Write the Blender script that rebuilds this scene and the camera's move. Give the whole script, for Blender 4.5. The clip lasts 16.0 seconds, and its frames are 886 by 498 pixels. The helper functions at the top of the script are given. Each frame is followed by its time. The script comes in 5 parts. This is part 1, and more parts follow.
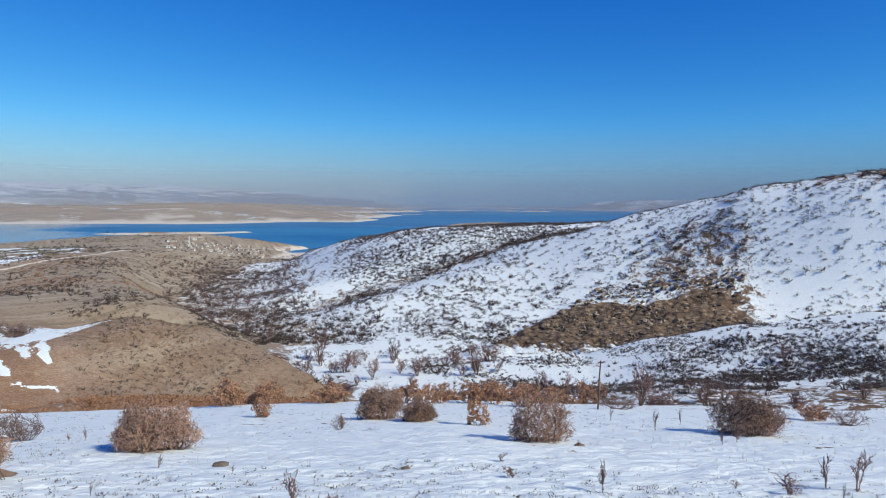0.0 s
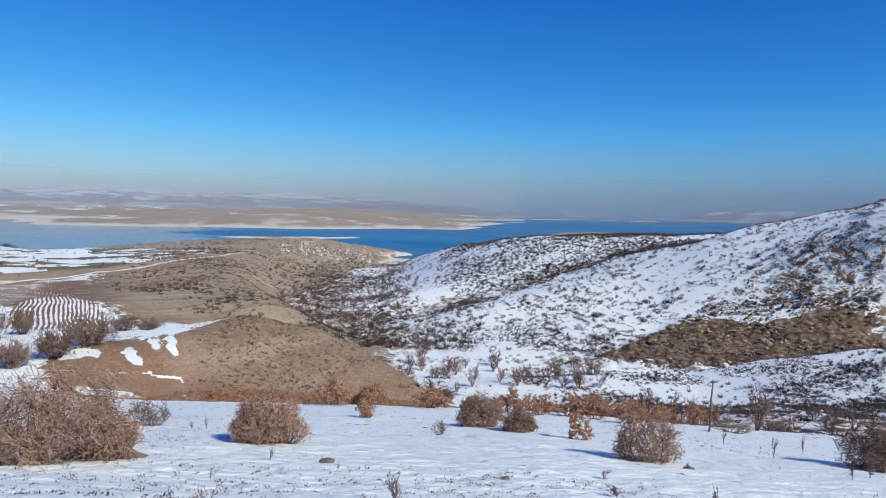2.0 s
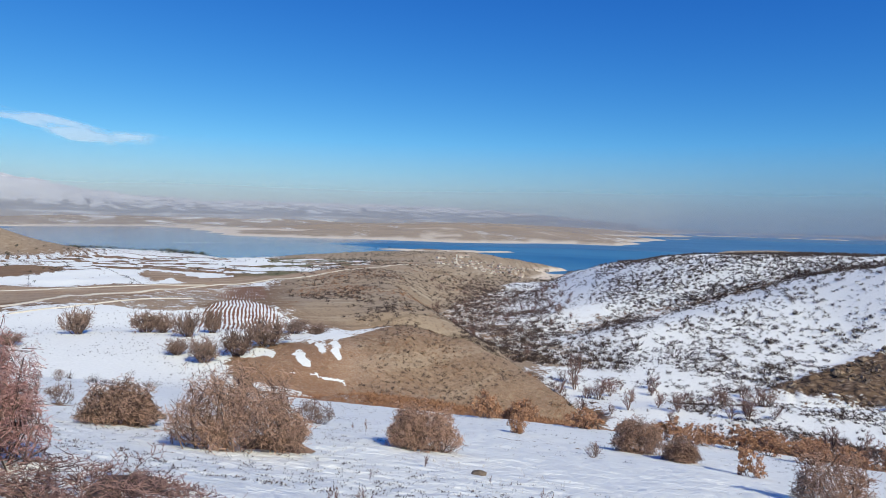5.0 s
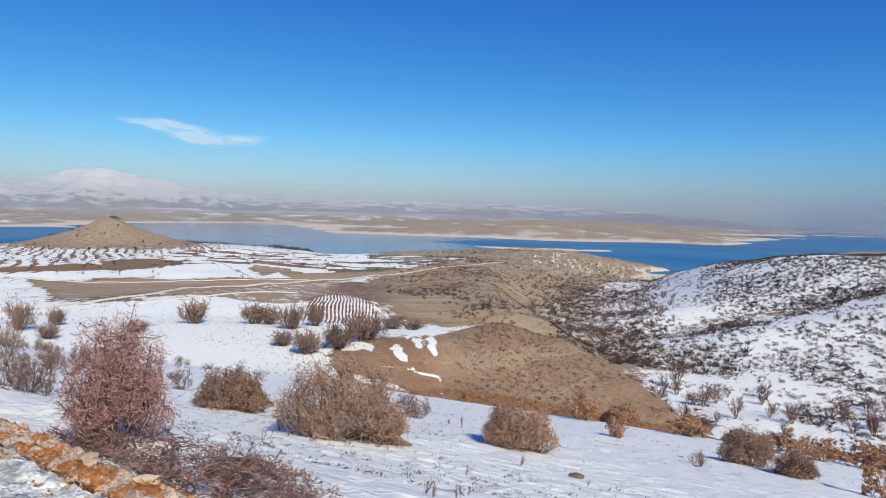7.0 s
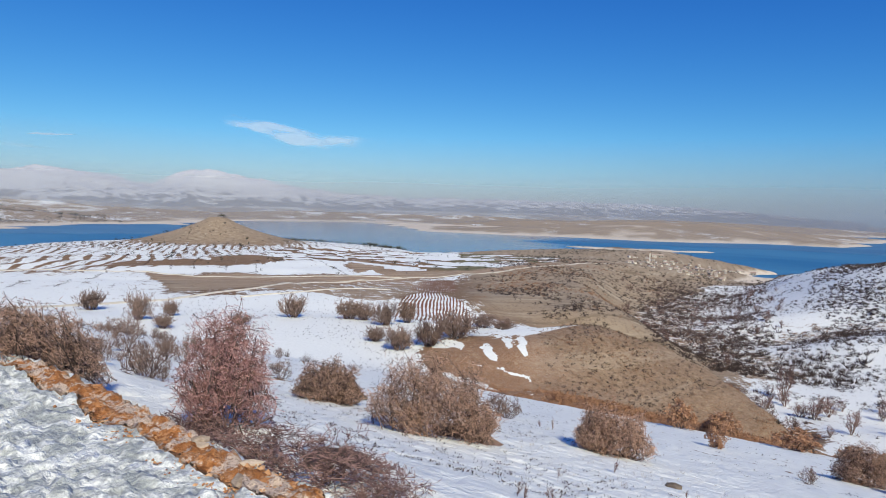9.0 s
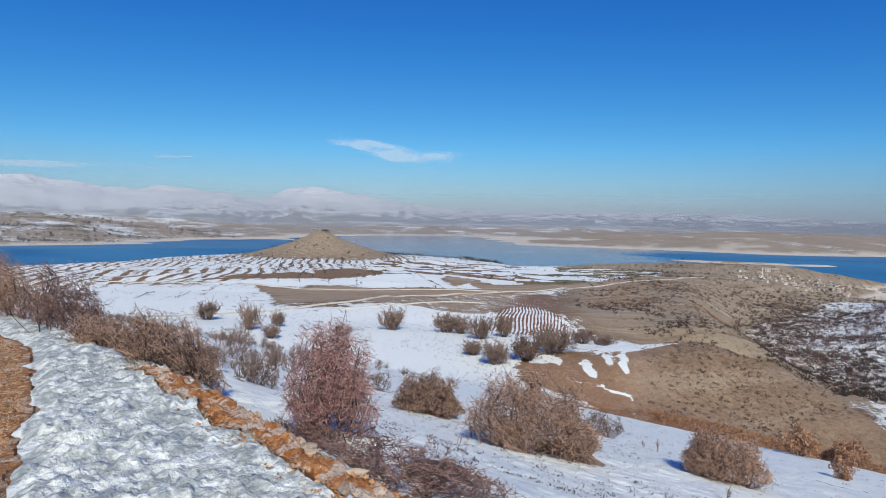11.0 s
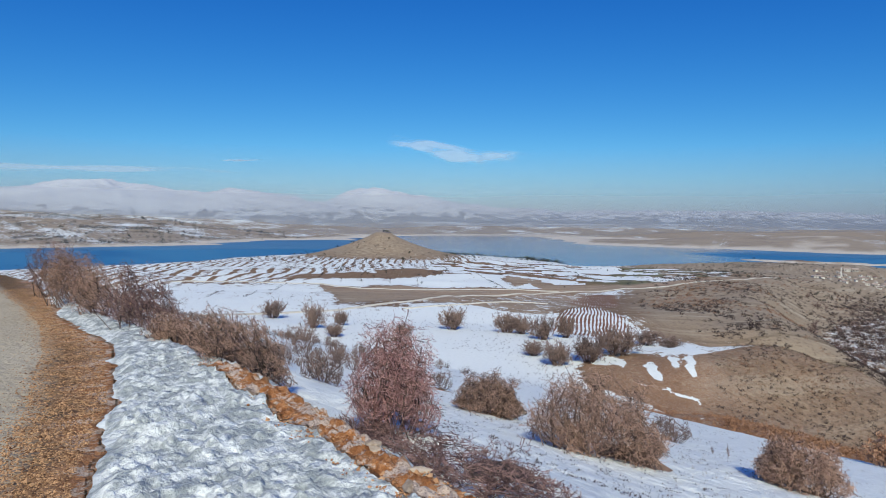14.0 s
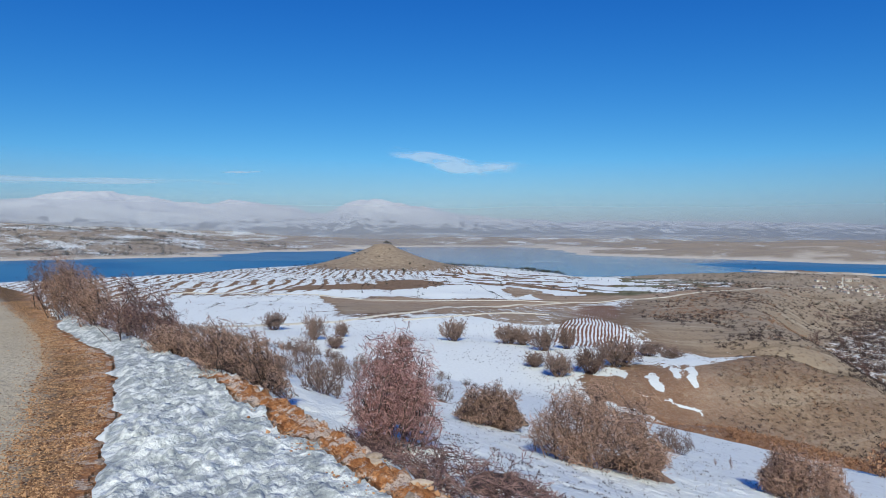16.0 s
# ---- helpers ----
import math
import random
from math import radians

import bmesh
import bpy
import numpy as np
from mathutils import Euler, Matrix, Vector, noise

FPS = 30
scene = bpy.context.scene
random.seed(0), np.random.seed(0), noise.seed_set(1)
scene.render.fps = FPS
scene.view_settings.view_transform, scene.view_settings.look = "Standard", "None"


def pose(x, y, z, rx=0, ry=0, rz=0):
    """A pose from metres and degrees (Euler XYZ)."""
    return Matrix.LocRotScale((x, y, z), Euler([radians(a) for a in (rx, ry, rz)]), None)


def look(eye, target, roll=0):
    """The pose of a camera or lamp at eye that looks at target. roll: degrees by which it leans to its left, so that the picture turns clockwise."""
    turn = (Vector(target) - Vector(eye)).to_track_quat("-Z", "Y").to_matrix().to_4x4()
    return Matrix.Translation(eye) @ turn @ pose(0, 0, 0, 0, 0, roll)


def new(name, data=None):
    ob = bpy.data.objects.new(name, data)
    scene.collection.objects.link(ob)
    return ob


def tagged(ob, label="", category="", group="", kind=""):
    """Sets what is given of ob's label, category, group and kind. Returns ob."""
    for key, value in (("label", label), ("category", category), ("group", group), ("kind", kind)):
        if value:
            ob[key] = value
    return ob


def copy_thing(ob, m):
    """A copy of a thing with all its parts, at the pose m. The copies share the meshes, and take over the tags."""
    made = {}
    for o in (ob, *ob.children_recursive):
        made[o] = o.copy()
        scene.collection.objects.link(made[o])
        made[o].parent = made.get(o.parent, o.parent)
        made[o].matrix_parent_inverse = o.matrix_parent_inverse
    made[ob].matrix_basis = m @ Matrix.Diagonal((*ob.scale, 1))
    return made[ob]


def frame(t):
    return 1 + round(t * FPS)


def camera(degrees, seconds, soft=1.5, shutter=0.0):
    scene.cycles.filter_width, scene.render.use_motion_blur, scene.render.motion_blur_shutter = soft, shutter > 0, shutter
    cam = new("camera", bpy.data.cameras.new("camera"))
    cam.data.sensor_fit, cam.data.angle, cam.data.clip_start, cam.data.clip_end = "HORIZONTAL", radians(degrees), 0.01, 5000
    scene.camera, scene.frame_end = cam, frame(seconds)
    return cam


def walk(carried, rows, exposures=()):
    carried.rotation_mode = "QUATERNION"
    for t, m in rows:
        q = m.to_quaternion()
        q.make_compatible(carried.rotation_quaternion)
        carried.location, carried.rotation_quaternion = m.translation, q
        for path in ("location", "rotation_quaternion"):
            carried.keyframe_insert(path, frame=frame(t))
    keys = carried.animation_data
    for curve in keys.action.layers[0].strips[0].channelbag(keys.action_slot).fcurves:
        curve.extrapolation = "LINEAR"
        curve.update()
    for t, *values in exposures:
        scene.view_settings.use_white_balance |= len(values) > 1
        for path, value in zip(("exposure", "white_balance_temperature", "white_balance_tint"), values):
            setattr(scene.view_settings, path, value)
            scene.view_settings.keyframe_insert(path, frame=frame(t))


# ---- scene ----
# Camera: a person turning on the spot, the phone held out from the body.
cam = camera(69.2, 16.0, soft=0.6)
EYE, ARM = 1.6, 0.2
ROWS = [
    (0.0, -4.50, -0.36, 0.03),
    (0.5, -4.48, -0.50, 2.97),
    (1.0, -3.63, -0.96, 4.92),
    (1.5, -3.64, -1.07, 6.40),
    (2.0, -3.88, -0.95, 9.24),
    (2.5, -3.82, -0.79, 12.13),
    (3.0, -3.73, -0.76, 14.46),
    (3.5, -3.65, -0.81, 16.67),
    (4.0, -3.29, -0.92, 18.82),
    (4.2, -3.11, -0.96, 19.60),
    (6.3, -3.20, -1.41, 28.58),
    (6.5, -3.27, -1.31, 29.42),
    (7.0, -3.23, -1.29, 31.47),
    (7.5, -2.88, -1.28, 33.88),
    (8.0, -3.13, -1.30, 35.98),
    (8.5, -3.41, -1.39, 37.51),
    (9.0, -3.50, -1.40, 39.58),
    (9.5, -3.45, -1.42, 41.74),
    (10.0, -3.32, -1.41, 43.93),
    (10.2, -3.06, -1.27, 44.78),
    (12.3, -2.45, -0.68, 51.14),
    (12.5, -2.41, -0.58, 50.95),
    (13.0, -2.21, -0.56, 51.27),
    (13.5, -2.48, -0.58, 52.32),
    (14.0, -2.51, -0.45, 53.49),
    (14.5, -2.58, -0.37, 55.22),
    (15.0, -2.31, -0.49, 55.00),
    (15.5, -2.08, -0.39, 53.93),
    (16.0, -1.52, -0.29, 53.54),
]
walk(cam, [(t, pose(-ARM * math.sin(radians(yaw)), ARM * math.cos(radians(yaw)), EYE, 90 + pitch, roll, yaw)) for t, pitch, roll, yaw in ROWS],
     exposures=[(0.0, -0.08, 6300, 5), (4.0, -0.09, 6550, 7), (7.0, -0.05, 6950, 9), (9.0, -0.14, 6800, 9), (10.2, -0.2, 6650, 8), (12.3, -0.31, 6250, 6), (16.0, -0.31, 6250, 6)])

# Daylight: clear winter sky, sun from the right.
SUN_BEARING, SUN_HEIGHT = 124.0, 39.0
world = bpy.data.worlds.new("sky")
scene.world = world
world.use_nodes = True
wt = world.node_tree
sky = wt.nodes.new("ShaderNodeTexSky")
sky.sky_type, sky.sun_disc = "NISHITA", False
sky.sun_elevation, sky.sun_rotation = radians(SUN_HEIGHT), radians(SUN_BEARING)
sky.altitude, sky.air_density, sky.dust_density, sky.ozone_density = 900, 1.0, 0.6, 2.5
# deep winter blue: each channel gets its own gain and contrast
split, join = wt.nodes.new("ShaderNodeSeparateColor"), wt.nodes.new("ShaderNodeCombineColor")
wt.links.new(sky.outputs[0], split.inputs[0])
for c, (gain, power, scale) in enumerate(((0.12, 2.0, 0.67), (0.12, 1.3, 0.785), (0.12, 0.75, 1.0))):
    level, bend, back = (wt.nodes.new("ShaderNodeMath") for _ in range(3))
    level.operation, bend.operation, back.operation = "MULTIPLY", "POWER", "MULTIPLY"
    level.inputs[1].default_value, bend.inputs[1].default_value, back.inputs[1].default_value = gain, power, scale
    wt.links.new(split.outputs[c], level.inputs[0])
    wt.links.new(level.outputs[0], bend.inputs[0])
    wt.links.new(bend.outputs[0], back.inputs[0])
    wt.links.new(back.outputs[0], join.inputs[c])
wt.links.new(join.outputs[0], wt.nodes["Background"].inputs[0])
wt.nodes["Background"].inputs[1].default_value = 1.0
sun = new("sun", bpy.data.lights.new("sun", "SUN"))
sun.data.energy, sun.data.angle, sun.data.color = 4.6, radians(0.6), (1.0, 0.975, 0.80)
sb, sh = radians(SUN_BEARING), radians(SUN_HEIGHT)
sun.matrix_world = look((0, 0, 50), (-math.sin(sb) * math.cos(sh), -math.cos(sb) * math.cos(sh), 50 - math.sin(sh)))

# -- terrain --
# Heights are metres below the lookout's eye level; lines are (bearing in degrees, range in metres, height).
LAKE = -58.0


def sstep(a, b, v):
    s = np.clip((v - a) / (b - a), 0, 1)
    return s * s * (3 - 2 * s)


def lattice(i, j, seed):
    h = (i.astype(np.int64) * 374761393 + j.astype(np.int64) * 668265263 + seed * 974634777) & 0xFFFFFFFF
    h = ((h ^ (h >> 13)) * 1274126177) & 0xFFFFFFFF
    return ((h ^ (h >> 16)) & 0xFFFF) / 65535.0


def vnoise(x, y, seed=0):
    i, j = np.floor(x), np.floor(y)
    u, v = x - i, y - j
    u, v = u * u * (3 - 2 * u), v * v * (3 - 2 * v)
    a, b = lattice(i, j, seed), lattice(i + 1, j, seed)
    c, d = lattice(i, j + 1, seed), lattice(i + 1, j + 1, seed)
    return (a * (1 - u) + b * u) * (1 - v) + (c * (1 - u) + d * u) * v


def fbm(x, y, octaves=4, seed=0):
    total, amp, norm = 0.0, 1.0, 0.0
    for k in range(octaves):
        total = total + amp * vnoise(x * 2 ** k + 17.3 * k, y * 2 ** k - 9.1 * k, seed + k)
        norm += amp
        amp *= 0.5
    return total / norm - 0.5


def line(*spots):
    return [(d * math.sin(radians(b)), d * math.cos(radians(b)), z) for b, d, z in spots]


def nearest(x, y, pts):
    """Distance to a polyline, and the height and the side of its nearest point."""
    best, total, weight = np.full(x.shape, 1e18), 0.0, 0.0
    for (ax, ay, az), (bx, by, bz) in zip(pts, pts[1:]):
        ex, ey = bx - ax, by - ay
        s = np.clip(((x - ax) * ex + (y - ay) * ey) / (ex * ex + ey * ey), 0, 1)
        dd = (x - ax - s * ex) ** 2 + (y - ay - s * ey) ** 2
        best = np.minimum(best, dd)
        w = 1.0 / (dd + 0.5) ** 3
        total, weight = total + w * (az + s * (bz - az)), weight + w
    return np.sqrt(best), total / weight


# ridge, valley and shore lines of the middle ground
RELIEF = {
    "foot_of_slope": line((50, 58, -18), (30, 56, -18.4), (10, 54, -19), (-10, 54, -19), (-24, 58, -18.8), (-32, 66, -19)),
    "gully_left": line((-35, 76, -22), (-28, 88, -27.5), (-14, 92, -32), (-7, 105, -35)),
    "gully_right": line((60, 90, -24), (38, 78, -24), (20, 82, -27.5), (5, 92, -32), (-7, 105, -35), (-8.3, 165, -42.5)),
    "knoll": line((-38, 118, -23.6), (-31, 120, -22.3), (-26, 125, -21.6), (-22, 124, -23.4), (-18.7, 119, -25.6), (-16, 114, -27.6), (-13.6, 110, -29.4), (-12.3, 107, -30.4), (-9.5, 102, -33)),
    "knoll_back": line((-31, 152, -28.5), (-27, 150, -31), (-24, 148, -34), (-20, 145, -37), (-14, 138, -40), (-10, 130, -41)),
    "hollow": line((-24.5, 180, -36), (-21, 184, -40), (-17, 186, -43)),
    "near_hill": line((70, 190, -18), (35, 165, -24.3), (26, 160, -28.7), (19.5, 155, -32.3), (12.5, 150, -36.8), (5, 142, -37.6), (-3, 136, -38.6)),
    "gully_back": line((70, 260, -26), (40, 205, -31), (26, 188, -36), (12, 172, -41), (0, 162, -42.3), (-8.3, 165, -42.5)),
    "white_hill": line((75, 280, 25), (50, 260, 18), (34, 262, 10.2), (28, 270, 6.4), (24, 280, 1.2), (21, 290, -2.9), (15.5, 310, -9.6), (10.7, 330, -13.0), (5.8, 350, -13.8), (0.8, 380, -16.6), (-4.2, 430, -24.6), (-7.25, 500, -35.5), (-11, 610, -47.5)),
    "white_back": line((60, 420, 5), (20, 430, -20), (3, 560, -45), (-6, 660, -60), (-10, 760, -60)),
    "stream": line((-8.3, 165, -42.5), (-14, 215, -44.5), (-21, 284, -46), (-19, 400, -49), (-17, 512, -52), (-12.5, 640, -56.5), (-11.5, 760, -59.5)),
    "brown_edge": line((-28, 205, -29), (-29.5, 260, -28.5), (-30, 350, -29.5), (-28, 480, -34), (-26, 640, -43)),
    "bench": line((-95, 130, -20), (-75, 135, -22), (-60, 130, -24), (-45, 128, -24.2), (-38, 135, -24.6)),
    "track": line((-95, 200, -23), (-75, 190, -24), (-64, 185, -25.2), (-54, 190, -24.8), (-42, 195, -26), (-32, 215, -27.5)),
    "fields": line((-95, 340, -27), (-75, 330, -27), (-60, 350, -28), (-52, 350, -30), (-45, 350, -31.8), (-38, 345, -31.2), (-33, 340, -30.2)),
    "lower_fields": line((-95, 520, -38), (-75, 520, -36.5), (-60, 560, -39.5), (-50, 530, -39.5), (-45, 520, -40.3), (-38, 500, -39), (-33, 500, -37)),
    "terraces": line((-46, 690, -49.8), (-38, 680, -48), (-33, 690, -44.5), (-30, 700, -42.5), (-26, 740, -41.0), (-21, 760, -41.5)),
    "spur": line((-21, 760, -41.5), (-16.4, 745, -47), (-12.8, 745, -54), (-11, 750, -57.6)),
    "village_slope": line((-24, 640, -45.5), (-21, 640, -47.5), (-18, 640, -50.5), (-15.5, 660, -52)),
    "shore": line((-100, 690, -58), (-90, 720, -58), (-82.5, 885, -58), (-77, 945, -58), (-71.6, 1020, -58), (-66, 1100, -58), (-58, 1120, -58), (-49.4, 920, -58), (-46, 895, -58), (-42, 855, -58), (-38, 890, -58), (-35, 940, -58), (-32, 1015, -58), (-30, 1080, -58), (-26.7, 1100, -58), (-20, 1110, -58), (-17, 930, -58), (-11.2, 762, -58.4)),
    "inlet": line((-16, 1010, -62), (-13, 880, -62), (-9, 820, -62.5), (-4, 860, -63)),
    "lake_bed": line((-105, 900, -62), (-90, 1000, -63), (-66, 1300, -63), (-56, 1240, -63), (-50, 1000, -62.5), (-46, 965, -62.5), (-42, 925, -62.5), (-38, 960, -62.5), (-34.5, 1010, -62.5), (-31, 1090, -63), (-24, 1290, -63), (-10, 1150, -63), (0, 900, -63), (12, 800, -63), (40, 800, -60)),
}
# far land: (line, half width, crest over the lake)
MOUNDS = [
    (line((-42, 2300, 1), (-39, 2080, 8), (-35, 1820, 19), (-28, 1760, 33), (-22, 1730, 38), (-17, 1780, 33), (-12, 1950, 22), (-8, 2150, 12)), 215),
    (line((-16, 1640, 8), (-13, 1640, 12), (-9.5, 1600, 13), (-7.5, 1720, 8)), 80),
    (line((-40, 2700, 12), (-30, 2600, 40), (-18, 2650, 44), (-8, 2900, 22)), 340),
    (line((-28, 1125, 3.5), (-24, 1080, 4.5), (-20, 1085, 4.5), (-17, 1120, 3)), 40),
    (line((-120, 1900, 100), (-90, 2000, 88), (-82, 2100, 70), (-76, 2250, 48), (-71, 2350, 22)), 420),
    (line((-95, 1500, 6), (-88, 1490, 6), (-80, 1520, 6.5), (-73, 1560, 5)), 55),
    (line((-84, 1830, 8), (-78, 1800, 7), (-73, 1900, 7), (-69, 2020, 5)), 70),
    (line((-64, 2900, 20), (-58, 2900, 26), (-50, 3100, 40), (-40, 3300, 52), (-20, 3400, 48), (-8, 3600, 20)), 430),
    (line((-1, 3000, 4), (4, 3100, 5), (9, 3000, 4)), 60),
    (line((2, 4000, 8), (10, 3900, 12), (16, 3700, 20), (25, 3700, 34)), 170),
    (line((-100, 3300, 120), (-75, 3300, 95), (-65, 3300, 55), (-55, 3500, 55), (-40, 3900, 60), (-25, 4000, 60), (-12, 4200, 44), (-4, 4300, 18)), 480),
    (line((13, 3600, 50), (17.5, 3550, 66), (21, 3600, 74), (28, 3700, 85)), 150),
    (line((0.5, 950, 8), (2, 920, 24), (4, 900, 27), (12, 860, 29), (22, 860, 28)), 130),
    (line((-3.4, 2330, 3), (-2.2, 2330, 3)), 40),
    (line((-1.2, 2320, 3), (1.4, 2320, 3)), 40),
]
# shoulder across the white hill and the brushy fold behind it
FOLD_CREST = line((13, 258, 0), (9, 262, 0), (5.8, 262, 0), (1, 252, 0), (-6, 238, 0))
FOLD_GULLY = line((12.5, 290, 0), (10, 293, 0), (5.8, 296, 0), (1, 290, 0), (-6.3, 276, 0), (-11, 262, 0))
EDGE_X = [-80, -30, -16, -12, -9, -7, -3.5, 0, 12, 60]
EDGE_Y = [-1.0, 2.2, 2.2, 2.5, 2.65, 2.7, 2.5, 2.4, 2.5, 4.0]
ROAD_X = [-120, -60, -30.3, -23, -17.6, -14.4, -10.7, -9, -7.2, -5.9, 0, 12, 60]
ROAD_Y = [-16.0, -2.5, 0.75, 0.95, 1.12, 1.15, 0.88, 0.65, 0.46, 0.22, -0.9, -1.4, -1.5]
SNOW_X = [-60, -20, -15, -11, -7, -5, -4.3, 0, 12, 60]
SNOW_Y = [3.0, 1.9, 1.6, 1.85, 1.25, 0.72, 0.64, 0.45, 0.3, 0.3]


def near_height(x, y):
    """The road bench and the open slope below it."""
    e = y - np.interp(x, EDGE_X, EDGE_Y)
    z = -1.6 - 0.03 * np.maximum(0, -x) - 0.02 * np.maximum(0, x) - 0.0010 * np.maximum(0, -x - 18) ** 1.6
    out = np.maximum(e, 0)
    z = z - 0.285 * out - 0.09 * np.minimum(out, 5) - 0.25 * np.exp(-((out - 0.8) / 0.7) ** 2) * (out > 0)
    z = z + np.maximum(0, -(y + 7.5)) * 0.35 * (y < -7.5)
    return z


def far_height(x, y):
    total, weight = 0.0, 0.0
    for pts in RELIEF.values():
        dist, h = nearest(x, y, pts)
        w = 1.0 / (dist + 1.5) ** 3
        total, weight = total + w * h, weight + w
    z = total / weight
    d = np.hypot(x, y)
    # conical hill by the shore
    cx, cy, _ = line((-58.9, 800, 0))[0]
    r = np.hypot(x - cx, y - cy)
    s = np.clip(r - 9, 0, 111)
    cone = -14.8 - s * 0.50 + 0.00205 * s ** 2 - 0.075 * np.maximum(0, r - 120)
    cone = np.where(r < 230, cone, -99)
    z = np.where(r < 230, np.logaddexp(z / 3, cone / 3) * 3, z)
    land = np.full(x.shape, -64.0)
    for pts, wide in MOUNDS:
        dist, h = nearest(x, y, pts)
        rough = 1 + 0.5 * fbm(x / (wide * 1.2), y / (wide * 1.2), 4, 5)
        q = dist / (wide * rough)
        land = np.maximum(land, -63 + (h + 5) * np.exp(-q * q * 1.6) * (0.85 + 0.5 * fbm(x / wide, y / wide, 3, 9)))
    out = sstep(1000, 1300, d)
    z = np.where(d > 780, np.maximum(z * (1 - out) + -63 * out, land), z)
    return z


def height(x, y):
    d = np.hypot(x, y)
    w = sstep(40, 60, np.hypot(0.62 * x, y))
    fold = 2.4 * np.exp(-(nearest(x, y, FOLD_CREST)[0] / 19) ** 2) - 3.0 * np.exp(-(nearest(x, y, FOLD_GULLY)[0] / 17) ** 2)
    near, far = near_height(x, y), far_height(x, y)
    z = near * (1 - w) + far * w + fold
    z = z + 1.1 * fbm(x / 45, y / 45, 4, 2) * sstep(60, 140, d) + (6 * fbm(x / 220, y / 220, 3, 3) + 5 * fbm(x / 90, y / 90, 3, 8)) * sstep(1250, 1800, d)
    z = z - (4.6 - 3.8 * sstep(-120, -40, x)) * np.abs(fbm(x / 30, y / 44, 3, 8)) * sstep(170, 260, d) * (1 - sstep(900, 1300, d))
    z = z + 0.16 * fbm(x / 4.0, y / 4.0, 4, 7) * sstep(5, 12, d) * sstep(2.3, 4.0, y)
    return z
# -- end terrain --


# Materials.
def nodes_of(name):
    m = bpy.data.materials.new(name)
    m.use_nodes = True
    return m, m.node_tree, m.node_tree.nodes["Principled BSDF"]


def node(tree, kind, **inputs):
    n = tree.nodes.new("ShaderNode" + kind)
    for key, value in inputs.items():
        sock = n.inputs[int(key[1:])] if key[0] == "i" and key[1:].isdigit() else n.inputs[key.replace("_", " ")]
        if hasattr(value, "is_linked"):
            tree.links.new(value, sock)
        else:
            sock.default_value = value
    return n


def math_node(tree, op, a, b=0.0, c=0.0, clamp=False):
    n = tree.nodes.new("ShaderNodeMath")
    n.operation, n.use_clamp = op, clamp
    for k, v in enumerate((a, b, c)):
        if hasattr(v, "is_linked"):
            tree.links.new(v, n.inputs[k])
        else:
            n.inputs[k].default_value = v
    return n.outputs[0]


def noise_at(tree, coords, scale, detail=4.0, rough=0.55, distort=0.0):
    n = node(tree, "TexNoise", Vector=coords, Scale=scale, Detail=detail, Roughness=rough, Distortion=distort)
    return n.outputs["Fac"]


def ramp(tree, fac, *stops):
    n = tree.nodes.new("ShaderNodeValToRGB")
    while len(n.color_ramp.elements) < len(stops):
        n.color_ramp.elements.new(0.5)
    for e, (at, c) in zip(n.color_ramp.elements, stops):
        e.position, e.color = at, (*c, 1)
    tree.links.new(fac, n.inputs[0])
    return n.outputs[0]


def blend(tree, fac, a, b):
    n = tree.nodes.new("ShaderNodeMix")
    n.data_type = "RGBA"
    for sock, v in ((n.inputs[0], fac), (n.inputs[6], a), (n.inputs[7], b)):
        if hasattr(v, "is_linked"):
            tree.links.new(v, sock)
        else:
            sock.default_value = (*v, 1) if isinstance(v, tuple) else v
    return n.outputs[2]


def smooth_mask(tree, v, lo, hi):
    n = tree.nodes.new("ShaderNodeMapRange")
    n.interpolation_type = "SMOOTHSTEP"
    tree.links.new(v, n.inputs[0])
    n.inputs[1].default_value, n.inputs[2].default_value = lo, hi
    return n.outputs[0]


